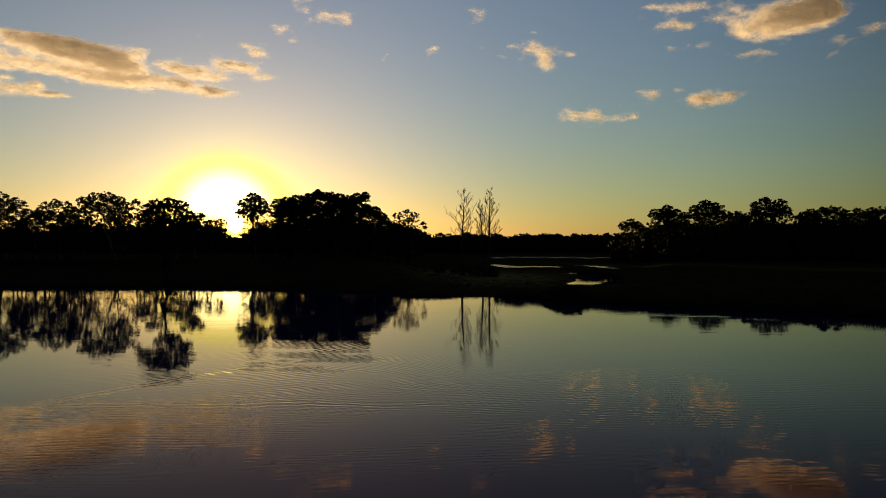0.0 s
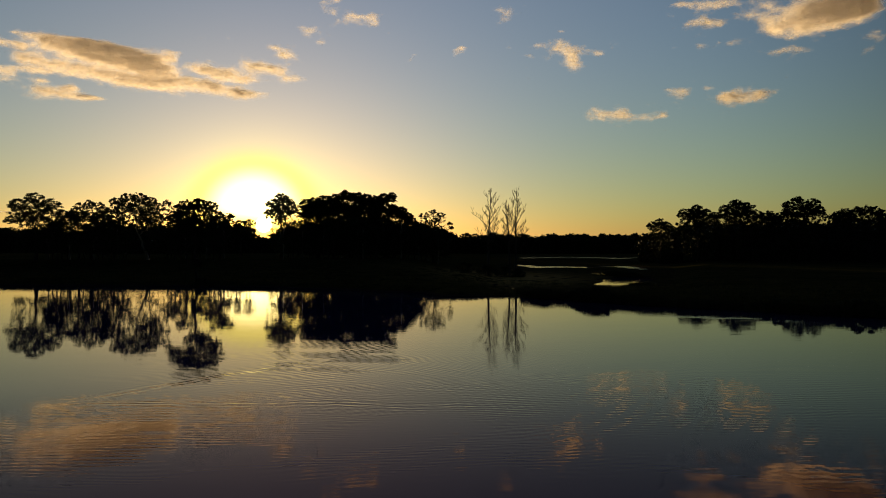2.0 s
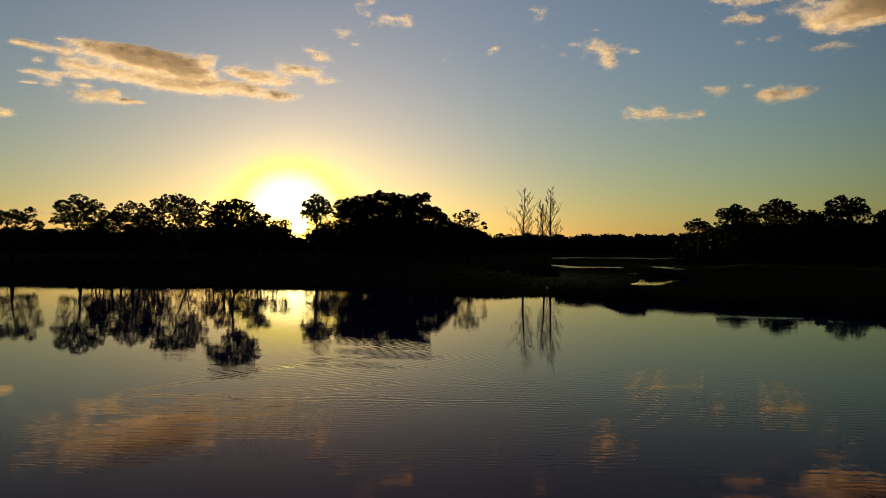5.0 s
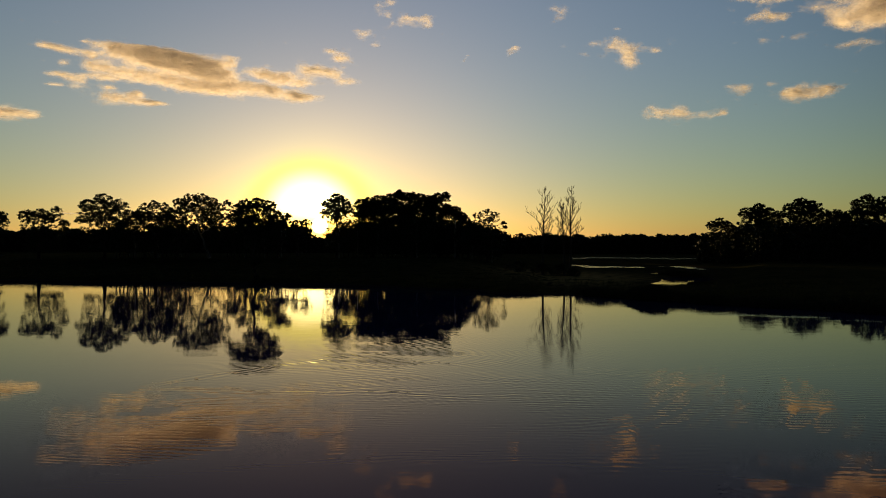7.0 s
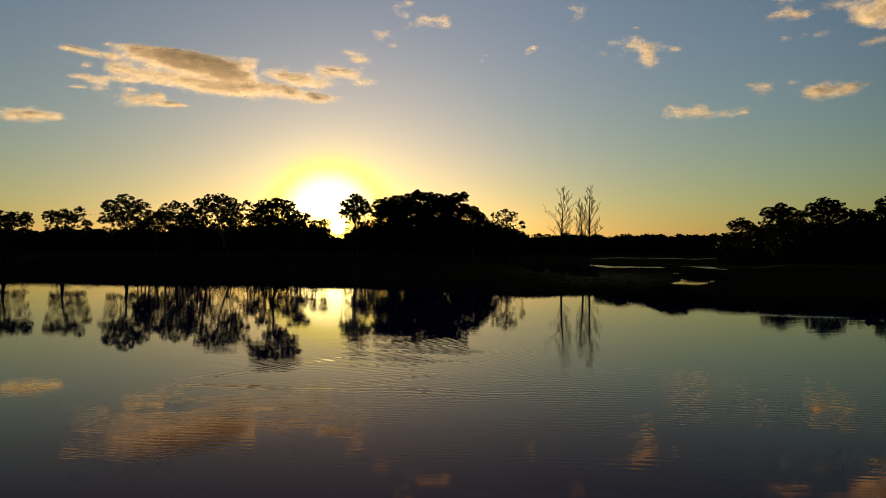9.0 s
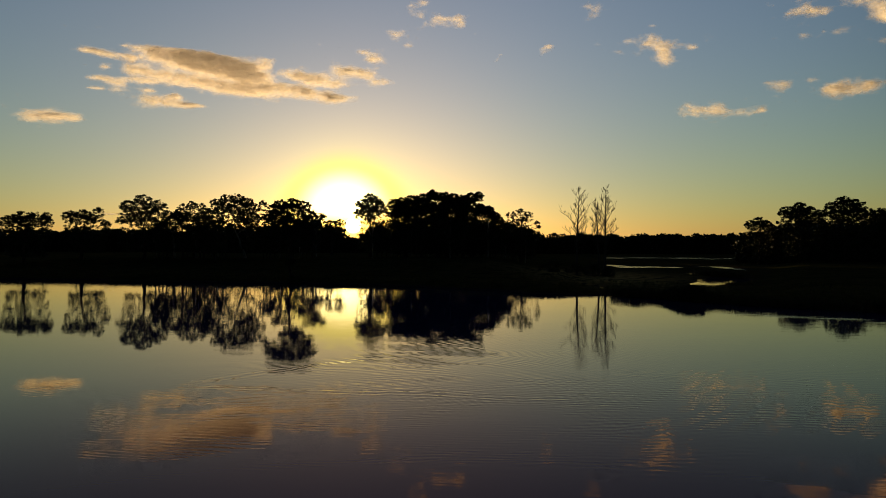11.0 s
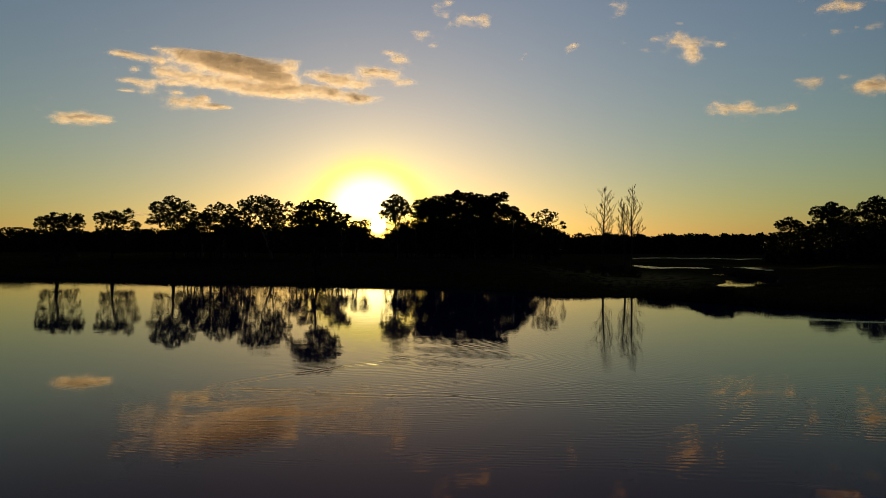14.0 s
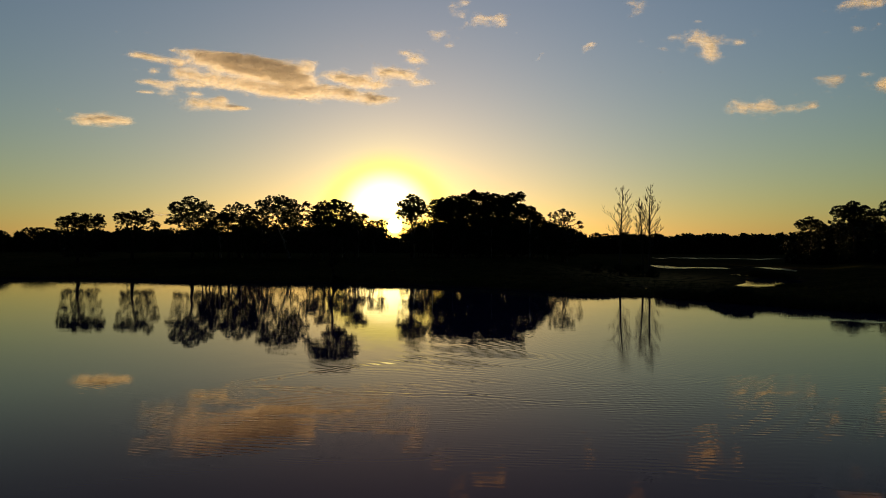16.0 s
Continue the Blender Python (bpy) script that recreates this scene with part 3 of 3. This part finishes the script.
gum_tree(28.90, 262, [(-2.9, 16.6, 1.9), (-0.6, 17.0, 1.9), (1.6, 16.2, 2.2), (3.8, 15.2, 2.0)],
         "dark gum tree above woodland on the bank", 121, dense=1.0, inner=0.75, under=1.6, puff=0.55, leaf=0.36)
gum_tree(31.18, 270, [(-3.5, 16.2, 2.1), (0.0, 16.3, 2.2), (3.2, 16.6, 2.2), (-1.6, 15.0, 2.2), (6.0, 16.0, 2.2)],
         "dark gum tree above woodland on the bank", 122, dense=1.0, inner=0.75, under=1.6, puff=0.55, leaf=0.36)


def dead_tree(az, d, height, seed, lean=0.0, label="bare dead tree with thin forked branches", spread=0.25, count=30, start=0.27):
    rng = random.Random(seed)
    tree = thing("dead_tree", az, d, label, "tree", "dead trees")
    steps = 9
    way = [Vector((lean * t + 0.12 * math.sin(5 * t + seed), 0.1 * math.cos(4 * t + seed), height * t)) for t in (i / steps for i in range(steps + 1))]
    part("trunk", *tube(way, [0.31 * (1 - 0.92 * (i / steps) ** 0.8) for i in range(steps + 1)], 7), DEAD_WOOD, tree, smooth=True)

    def grow(a, way_, length, radius, level, out):
        pts = [a]
        d_ = way_.normalized()
        k = 5
        for i in range(k):
            d_ = (d_ + Vector((rng.uniform(-1, 1), rng.uniform(-1, 1), rng.uniform(-0.15, 0.75))) * 0.20).normalized()
            pts.append(pts[-1] + d_ * length / k)
        out.append(tube(pts, [max(radius * (1 - 0.8 * i / k), 0.024) for i in range(k + 1)], 5 if level == 0 else 4))
        if level < 2:
            for i in range(2, k + 1):
                for _ in range(2 if level == 0 else 1):
                    if rng.random() < 0.74:
                        side = (d_ + Vector((rng.uniform(-1, 1), rng.uniform(-1, 1), rng.uniform(-0.1, 0.8))) * 0.9).normalized()
                        grow(pts[i], side, length * rng.uniform(0.3, 0.5), radius * 0.45, level + 1, out)

    for i in range(count):
        t = start + (0.96 - start) * (i + rng.random() * 0.6) / count
        p = way[int(t * steps)].lerp(way[min(int(t * steps) + 1, steps)], t * steps - int(t * steps))
        turn = i * 2.4 + rng.uniform(-0.5, 0.5)
        out = []
        f = (t - start) / (1 - start)
        length = height * spread * (0.6 + 1.6 * f if f < 0.25 else 1.0 - 1.17 * (f - 0.25)) * rng.uniform(0.6, 1.05)
        grow(p, Vector((math.cos(turn), math.sin(turn), rng.uniform(0.62, 1.35))), length, 0.115 * (1.15 - t), 0, out)
        part("branch", *join(out), DEAD_WOOD, tree)
    return tree


dead_tree(1.55, 145, 18.0, 3, 0.35)
dead_tree(3.66, 147, 18.5, 7, 0.5, "bare dead tree with upright forked branches", 0.24, 30)
dead_tree(3.28, 147.6, 16.2, 12, -0.7, "smaller bare dead tree beside a taller one", 0.24, 24)


# ---------------------------------------------------------------- far woods
def far_wood(name, a0, a1, dist, deep, low, high, count, seed, leaf, label):
    """A belt of woodland: trees of leaf clumps on trunks above dense scrub."""
    nrng = np.random.default_rng(seed)
    centres, spread, trunks = [], [], []
    for i in range(count):
        az = a0 + (a1 - a0) * (i + nrng.random()) / count
        d = dist + deep * nrng.random()
        x, y, z = at_bearing(az, d)
        roll = 0.5 + 0.5 * math.sin(az * 2.1 + seed) * math.sin(az * 0.83 + 2.0 * seed) + 0.3 * math.sin(az * 5.3 + seed)
        h = (low + (high - low) * min(max(roll, 0.0), 1.0)) * nrng.uniform(0.90, 1.0) * (1.0 if nrng.random() < 0.94 else 1.12)
        if abs(az - SUN_AZ) < 0.9:
            h *= 0.64
        if 13.2 < az < 16.6:
            h *= 0.70 + 0.14 * smooth01((az - 13.9) / 1.6)
        if az < -40:
            h *= (0.70 + 0.24 * nrng.random()) * (1 - 0.22 * smooth01((-41.8 - az) / 2.4))
        h -= z - 1.3
        r = h * nrng.uniform(0.24, 0.42)
        trunks.append(tube([(x, y, z - 0.1), (x + nrng.uniform(-1, 1) * 0.4, y, z + h * 0.75)], [0.28, 0.1], 5))
        for _ in range(12):
            v = nrng.normal(size=3)
            v /= np.linalg.norm(v)
            centres.append((x + v[0] * r, y + v[1] * r, z + h - r * 1.1 + v[2] * r * 0.9))
            spread.append(r * 0.42)
        for k in range(16):
            centres.append((x + nrng.uniform(-3.5, 3.5), y + nrng.uniform(-3, 3), z + h * (0.02 + 0.045 * k)))
            spread.append(h * 0.16)
        for low_z in (0.03, 0.10, 0.17, 0.24, 0.31):
            centres.append((x + nrng.uniform(-3.0, 3.0), y + nrng.uniform(-3, 3), z + h * low_z))
            spread.append(h * 0.12)
    wood = new(name)
    tagged(wood, label, "woodland", kind="stuff")
    leaves = new("foliage", quads("foliage", leaf_quads(centres, spread, 20, leaf * 0.95, leaf * 0.75, nrng), FAR_LEAVES))
    leaves.parent = wood
    leaves["kind"] = "stuff"
    st = part("stand", *join(trunks), DARK_BARK, wood)
    st["kind"] = "stuff"
    return wood


far_wood("far_wood", -28.5, -2, 410, 60, 17.0, 20.5, 180, 21, 1.5, "dark distant woodland behind the grassy bank")
far_wood("far_wood", -62, -27.5, 570, 80, 18.5, 22.0, 250, 24, 2.0, "low dark woodland far behind the bank trees")
far_wood("far_wood", -5, 17, 640, 90, 16.8, 20.2, 200, 22, 2.1, "dark distant woodland beyond the wetland")
far_wood("far_wood", 13.9, 48, 285, 50, 14.5, 17.5, 300, 23, 1.4, "dark woodland on the far bank")


# ---------------------------------------------------------------- young trees behind the bank
def young_gums():
    rng = random.Random(77)
    kinds = []
    for k in range(5):
        h = rng.uniform(10.0, 12.0)
        lobes = [(rng.uniform(-1.8, 1.8), h * rng.uniform(0.38, 1.0), rng.uniform(0.8, 1.3)) for _ in range(9)]
        kinds.append(gum_tree(-30.0 + 5.3 * k, 190 + 4 * k, lobes, "slender young gum tree among taller bank trees", 300 + k, rng.uniform(-0.5, 0.5),
                              0.5, 0.2, bark=BARK if k == 0 else DARK_BARK, dense=0.7, under=0.5, base=3.4, group="young gum trees"))
    for i in range(96):
        az = -31.5 + 29 * (i + rng.random()) / 96
        if -19.2 < az < -15.4 or abs(az + 25.0) < 1.3:
            continue
        d = rng.uniform(172, 215)
        x, y, z = at_bearing(az, d)
        ob = copy_thing(kinds[i % 5], pose(x, y, z - 0.05, 0, 0, rng.uniform(0, 360)))
        k = rng.uniform(0.62, 0.98)
        ob.scale = (k, k, k)


young_gums()


# ---------------------------------------------------------------- shrubs, reeds and grass
def shrub(az, d, width, height, seed, label):
    rng = random.Random(seed)
    nrng = np.random.default_rng(seed)
    ob = thing("shrub", az, d, label, "shrub", "bank shrubs")
    centres = []
    for _ in range(26):
        x, y = rng.gauss(0, width * 0.24), rng.gauss(0, width * 0.2)
        z = height * (1 - 0.55 * min(1, abs(x) / (width * 0.5)) ** 1.5) * rng.uniform(0.08, 0.95)
        centres.append((x, y, z))
        part("stem", *tube(bend((x * 0.3, y * 0.3, 0), (x, y, z), rng, 0.1, 3), [0.03, 0.025, 0.018, 0.01], 4), DARK_BARK, ob)
    f = new("foliage", quads("foliage", leaf_quads(centres, [height * 0.26] * 26, 150, 0.17, 0.07, nrng), SHRUB))
    f.parent = ob
    f["kind"] = "stuff"


def blades(spots, low, high, each, wide, nrng):
    """Tapered upright blades about each spot."""
    p = np.repeat(np.asarray(spots, float), each, axis=0)
    k = len(p)
    p[:, :2] += nrng.normal(size=(k, 2)) * 0.12
    h = nrng.uniform(low, high, k)
    lean = nrng.normal(size=(k, 2)) * 0.22 * h[:, None]
    turn = nrng.random(k) * math.pi
    half = np.stack([np.cos(turn), np.sin(turn), np.zeros(k)], axis=1) * wide / 2
    top = p + np.concatenate([lean, h[:, None]], axis=1)
    return np.stack([p - half, p + half, top + half * 0.25, top - half * 0.25], axis=1)


def reed_clump(az, d, width, height, seed):
    nrng = np.random.default_rng(seed)
    ob = thing("reed_clump", az, d, "clump of thin dry reeds at the water edge", "reeds", "shore reeds")
    spots = np.stack([nrng.normal(size=60) * width * 0.35, nrng.normal(size=60) * 0.5, np.zeros(60)], axis=1)
    r = new("tuft", quads("tuft", blades(spots, height * 0.45, height, 9, 0.035, nrng), REED))
    r.parent = ob
    r["kind"] = "stuff"


def shore_at(az):
    """The distance at which the bank leaves the water on a bearing."""
    r = 50.0
    while ground_z(r * math.sin(radians(az)), r * math.cos(radians(az))) < 0.02 and r < 250:
        r += 0.4
    return r


shrub(10.2, shore_at(10.2) + 1.2, 4.0, 1.25, 401, "dense dark shrub leaning over the water edge")
shrub(8.9, shore_at(8.9) + 1.6, 2.4, 0.9, 402, "low dark shrub on the muddy bank")
shrub(23.0, shore_at(23.0) + 1.2, 3.6, 1.0, 403, "low rounded shrub on the dark bank")
shrub(28.5, shore_at(28.5) + 1.2, 4.2, 1.2, 404, "spreading low shrub on the dark bank")
shrub(-21.1, 119.5, 3.0, 1.6, 405, "small shrub at the foot of the waterside tree")
shrub(1.4, 142.0, 4.2, 2.3, 406, "dark shrub thicket under bare dead trees")
shrub(2.9, 144.0, 5.0, 2.6, 407, "dark shrub thicket under bare dead trees")
shrub(3.9, 144.5, 3.4, 1.8, 408, "dark shrub thicket under bare dead trees")
shrub(-0.4, 140.0, 5.0, 2.2, 409, "broad dark shrub on the grassy flat")
_rng = random.Random(5)
for _i in range(34):
    _az = 4.5 + 28.0 * (_i + _rng.random() * 0.8) / 34
    reed_clump(_az, shore_at(_az) + 0.3, _rng.uniform(1.2, 2.6), _rng.uniform(0.75, 1.25), 500 + _i)
for _i in range(8):
    _az = 9.1 + 2.2 * (_i + _rng.random() * 0.6) / 8
    reed_clump(_az, shore_at(_az) + 0.4, 1.3, 1.75 - 0.3 * abs(_i - 3.5) / 1.75, 560 + _i)

for _i in range(16):
    _az = 10.6 + 3.4 * (_i + _rng.random() * 0.9) / 16
    reed_clump(_az, _rng.uniform(114.0, 119.0), _rng.uniform(1.4, 3.0), _rng.uniform(0.3, 0.5), 580 + _i)
for _i in range(9):
    _az = 11.0 + 3.0 * (_i + _rng.random() * 0.9) / 9
    reed_clump(_az, _rng.uniform(153.0, 158.0), _rng.uniform(1.6, 3.0), _rng.uniform(0.7, 1.5), 600 + _i)


def bank_grass():
    nrng = np.random.default_rng(9)
    rng = random.Random(9)
    spots = []
    while len(spots) < 9000:
        az = rng.uniform(-50, 36)
        d = np.interp(az, SHORE_AZ, SHORE_R) + rng.uniform(-2, 4) + rng.random() ** 2 * 40
        x, y, z = at_bearing(az, d)
        if z > 0.12:
            spots.append((x, y, z - 0.03))
    ob = new("grass", quads("grass", blades(spots, 0.12, 0.42, 6, 0.05, nrng), GRASS))
    tagged(ob, "dry tufted grass on the lake bank", "grass", kind="stuff")


bank_grass()

# ---------------------------------------------------------------- clouds
CLOUD_FAR = 3200.0


def cloud(blobs, label, seed, crisp=False, shaded=0.0):
    """A lumpy body of vapour far off. blobs: bearing, elevation, half width, half height in degrees, density. The last
    argument adds shade to the whole cloud.
    """
    az0 = sum(b[0] for b in blobs) / len(blobs)
    el0 = sum(b[1] for b in blobs) / len(blobs)
    out = Vector((math.sin(radians(az0)) * math.cos(radians(el0)), math.cos(radians(az0)) * math.cos(radians(el0)), math.sin(radians(el0))))
    side = Vector((math.cos(radians(az0)), -math.sin(radians(az0)), 0))
    up = side.cross(out)
    k = math.cos(radians(el0))
    u0, u1 = min(b[0] - 1.8 * b[2] - 0.3 for b in blobs), max(b[0] + 1.8 * b[2] + 0.3 for b in blobs)
    v0, v1 = min(b[1] - 1.9 * b[3] - 0.2 for b in blobs), max(b[1] + 1.9 * b[3] + 0.2 for b in blobs)
    step = 0.13 if (u1 - u0) > 4 else 0.08
    nu, nv = int((u1 - u0) / step) + 2, int((v1 - v0) / step) + 2
    U, V = np.meshgrid(np.linspace(u0, u1, nu), np.linspace(v0, v1, nv))
    D = np.full(U.shape, -0.32)
    H = np.full(U.shape, shaded)
    for a, e, ra, re, s in blobs:
        dv = (V - e) / re
        dv = np.where((dv > 0) & crisp, dv ** 3 * 1.3, dv)     # sharp above, feathered below
        D = D + s * np.exp(-1.1 * (((U - a) / ra) ** 2 + dv ** 2))
        # shade of the upper side, put in apart from the mesh's real depth
        H = H + max(min(s, 1.7) - 0.95, 0.0) * 0.85 * np.exp(-0.7 * (((U - a) / ra) ** 2 + ((V - e - 0.45 * re) / re) ** 2))
    T = np.zeros_like(U)
    for i in range(nv):
        for j in range(nu):
            T[i, j] = noise.fractal(Vector((U[i, j] * 0.9, V[i, j] * 1.8, seed * 3.7)), 0.7, 2.1, 5)
    D = D + 0.30 * T
    scale = CLOUD_FAR * math.pi / 180
    verts, dens, shades, faces, index = [], [], [], [], {}
    for face in (0, 1):
        for i in range(nv):
            for j in range(nu):
                if D[i, j] > -0.45:
                    thick = (math.sqrt(min(max(D[i, j], 0.0), 1.5)) * 0.5 + 0.10 * T[i, j] * max(D[i, j], 0.0)) * scale * 0.8
                    off = side * ((U[i, j] - az0) * k * scale) + up * ((V[i, j] - el0) * scale) + out * (thick * (0.9 if face else -0.9) + (2.0 if face else -2.0))
                    index[face, i, j] = len(verts)
                    verts.append(off)
                    dens.append(D[i, j])
                    shades.append(H[i, j])
        for i in range(nv - 1):
            for j in range(nu - 1):
                q = [(face, i, j), (face, i, j + 1), (face, i + 1, j + 1), (face, i + 1, j)]
                if all(c in index for c in q):
                    q = [index[c] for c in q]
                    faces.append(q if not face else q[::-1])
    me = mesh_of("cloud", verts, faces, CLOUD, smooth=True)
    layer = me.attributes.new("vapour", "FLOAT", "POINT")
    layer.data.foreach_set("value", np.asarray(dens, np.float32))
    layer = me.attributes.new("cloud_shade", "FLOAT", "POINT")
    layer.data.foreach_set("value", np.asarray(shades, np.float32))
    ob = new("cloud", me)
    ob.location = out * CLOUD_FAR + Vector((0, 0, EYE))
    return tagged(ob, label, "cloud", "sunset clouds")


cloud([(-31.41, 14.40, 2.2, 0.75, 1.10), (-29.02, 14.25, 2.2, 0.78, 1.45), (-26.88, 13.90, 2.2, 0.88, 1.65), (-24.90, 13.45, 1.7, 0.88, 1.55), (-23.50, 12.95, 1.2, 0.7, 0.9), (-27.5, 13.1, 4.5, 0.8, 0.35),
       (-33.00, 13.20, 1.7, 0.50, 0.75), (-31.41, 12.85, 1.8, 0.50, 0.78), (-29.37, 12.60, 1.8, 0.50, 0.78), (-27.60, 12.36, 1.8, 0.55, 0.80), (-25.59, 12.15, 1.8, 0.56, 0.80), (-23.69, 12.10, 1.6, 0.52, 0.78),
       (-21.55, 12.45, 1.9, 0.62, 1.0), (-19.34, 12.20, 1.9, 0.52, 1.05), (-17.40, 11.95, 1.5, 0.42, 1.05), (-23.30, 14.30, 1.0, 0.50, 0.8)],
      "broad grey-brown cloud with glowing golden lower edge", 1, True)
cloud([(-21.00, 13.55, 1.4, 0.52, 1.05), (-19.34, 13.28, 1.6, 0.55, 1.05), (-17.27, 14.10, 1.5, 0.55, 1.1), (-15.60, 13.85, 1.3, 0.46, 1.1), (-14.31, 13.21, 1.0, 0.42, 1.05), (-17.90, 12.95, 1.5, 0.42, 0.9), (-14.74, 15.05, 1.0, 0.50, 1.0), (-15.67, 15.47, 0.6, 0.26, 0.8)],
      "ragged golden cloud bank beside a larger cloud", 2)
cloud([(-35.68, 14.16, 1.06, 0.27, 1.10), (-34.30, 13.99, 1.24, 0.30, 1.10), (-32.90, 13.80, 0.63, 0.37, 1.10), (-31.47, 14.65, 1.12, 0.51, 0.90), (-34.84, 13.15, 0.54, 0.27, 0.80), (-33.37, 14.71, 0.39, 0.14, 0.90)],
      "thin golden cloud streaks", 3)
cloud([(-35.07, 12.33, 1.37, 0.27, 1.10), (-33.84, 11.88, 0.93, 0.50, 1.00), (-35.38, 11.59, 0.76, 0.17, 1.00), (-31.95, 12.43, 1.28, 0.37, 1.20), (-31.14, 11.02, 2.10, 0.48, 1.20), (-29.84, 11.43, 0.66, 0.35, 1.10), (-29.02, 10.82, 0.99, 0.26, 1.00), (-28.19, 10.87, 0.83, 0.14, 0.90), (-31.79, 11.71, 0.64, 0.17, 0.90)],
      "broken low golden cloud strips", 4)
cloud([(-38.49, 9.42, 1.88, 0.57, 0.90), (-37.03, 9.37, 1.04, 0.36, 0.80), (-39.49, 9.25, 1.13, 0.40, 0.60)],
      "small golden cloud low in the sky", 5)
cloud([(-12.76, 16.91, 1.17, 0.51, 0.80), (-12.17, 16.16, 0.58, 0.33, 0.60), (-11.35, 18.40, 1.05, 0.47, 0.70), (-10.77, 19.19, 0.58, 0.28, 0.70), (-9.37, 17.86, 0.93, 0.56, 0.90), (-7.74, 18.04, 0.70, 0.35, 0.80), (-7.50, 17.62, 0.58, 0.23, 0.70), (-11.82, 19.03, 0.35, 0.28, 0.50)],
      "scattered small cream cloud puffs", 6)
cloud([(-0.73, 15.78, 0.72, 0.34, 0.90)],
      "tiny cream cloud puff", 7)
cloud([(-4.49, 15.33, 0.37, 0.16, 0.60)],
      "tiny faint cloud puff", 8)
cloud([(2.84, 18.52, 1.10, 0.41, 0.90), (3.06, 17.95, 0.55, 0.45, 0.40)],
      "small peach cloud wisp", 9, shaded=0.45)
cloud([(7.07, 15.73, 1.05, 0.64, 0.90), (8.28, 15.19, 0.77, 0.82, 1.00), (8.28, 14.34, 0.86, 0.46, 0.90), (5.48, 15.95, 0.71, 0.30, 0.70), (4.68, 15.15, 0.72, 0.28, 0.60), (10.15, 15.15, 0.92, 0.31, 0.80), (3.33, 15.85, 0.45, 0.19, 0.50), (7.42, 16.85, 0.43, 0.18, 0.50)],
      "cluster of cream cumulus puffs", 10, shaded=0.40)
cloud([(10.48, 10.44, 1.42, 0.63, 0.95), (12.22, 10.49, 0.73, 0.57, 1.00), (14.06, 10.08, 1.26, 0.39, 0.80), (15.16, 10.16, 0.47, 0.21, 0.60)],
      "long low cream cloud", 11, shaded=0.45)
cloud([(16.54, 11.85, 0.76, 0.48, 0.90), (18.32, 11.98, 0.66, 0.30, 0.70), (15.39, 12.09, 0.62, 0.16, 0.40), (18.54, 12.72, 0.29, 0.17, 0.50)],
      "faint pair of peach cloud puffs", 12, shaded=0.55)
cloud([(20.84, 11.19, 1.78, 0.67, 0.95), (19.87, 11.36, 0.98, 0.45, 0.80), (22.12, 11.25, 0.71, 0.32, 0.80)],
      "oval peach cloud with soft edges", 13, shaded=0.65)
cloud([(17.87, 16.79, 1.52, 0.51, 0.90), (19.21, 16.47, 0.83, 0.36, 0.80)],
      "small flat peach cloud", 14, shaded=0.60)
cloud([(17.87, 15.11, 0.59, 0.31, 0.70), (19.13, 15.21, 0.25, 0.22, 0.60), (20.11, 15.00, 0.73, 0.32, 0.70)],
      "faint pinkish cloud puffs", 15, shaded=0.60)
cloud([(18.88, 17.91, 2.99, 0.45, 0.90), (16.68, 18.24, 1.20, 0.22, 0.70), (22.12, 17.01, 1.58, 0.70, 0.80), (23.06, 15.76, 0.93, 0.61, 0.95), (24.90, 15.99, 1.96, 1.20, 1.20), (26.68, 16.45, 2.04, 0.95, 2.30), (28.39, 16.60, 1.12, 0.83, 2.40)],
      "large heavy orange cloud with purple-grey core", 16, shaded=0.10)
cloud([(23.84, 14.21, 1.30, 0.38, 0.85), (25.20, 13.96, 0.45, 0.17, 0.50)],
      "small elongated peach cloud", 17, shaded=0.65)
cloud([(29.28, 14.40, 1.05, 0.48, 0.70), (31.33, 14.99, 1.17, 0.47, 0.80), (28.76, 13.52, 0.70, 0.24, 0.40)],
      "thin peach cloud wisps", 18, shaded=0.75)
cloud([(-34.6, 2.62, 0.95, 0.12, 0.80), (-33.6, 2.55, 0.70, 0.08, 0.70)],
      "thin dusky cloud streak just above the trees", 19, shaded=0.80)
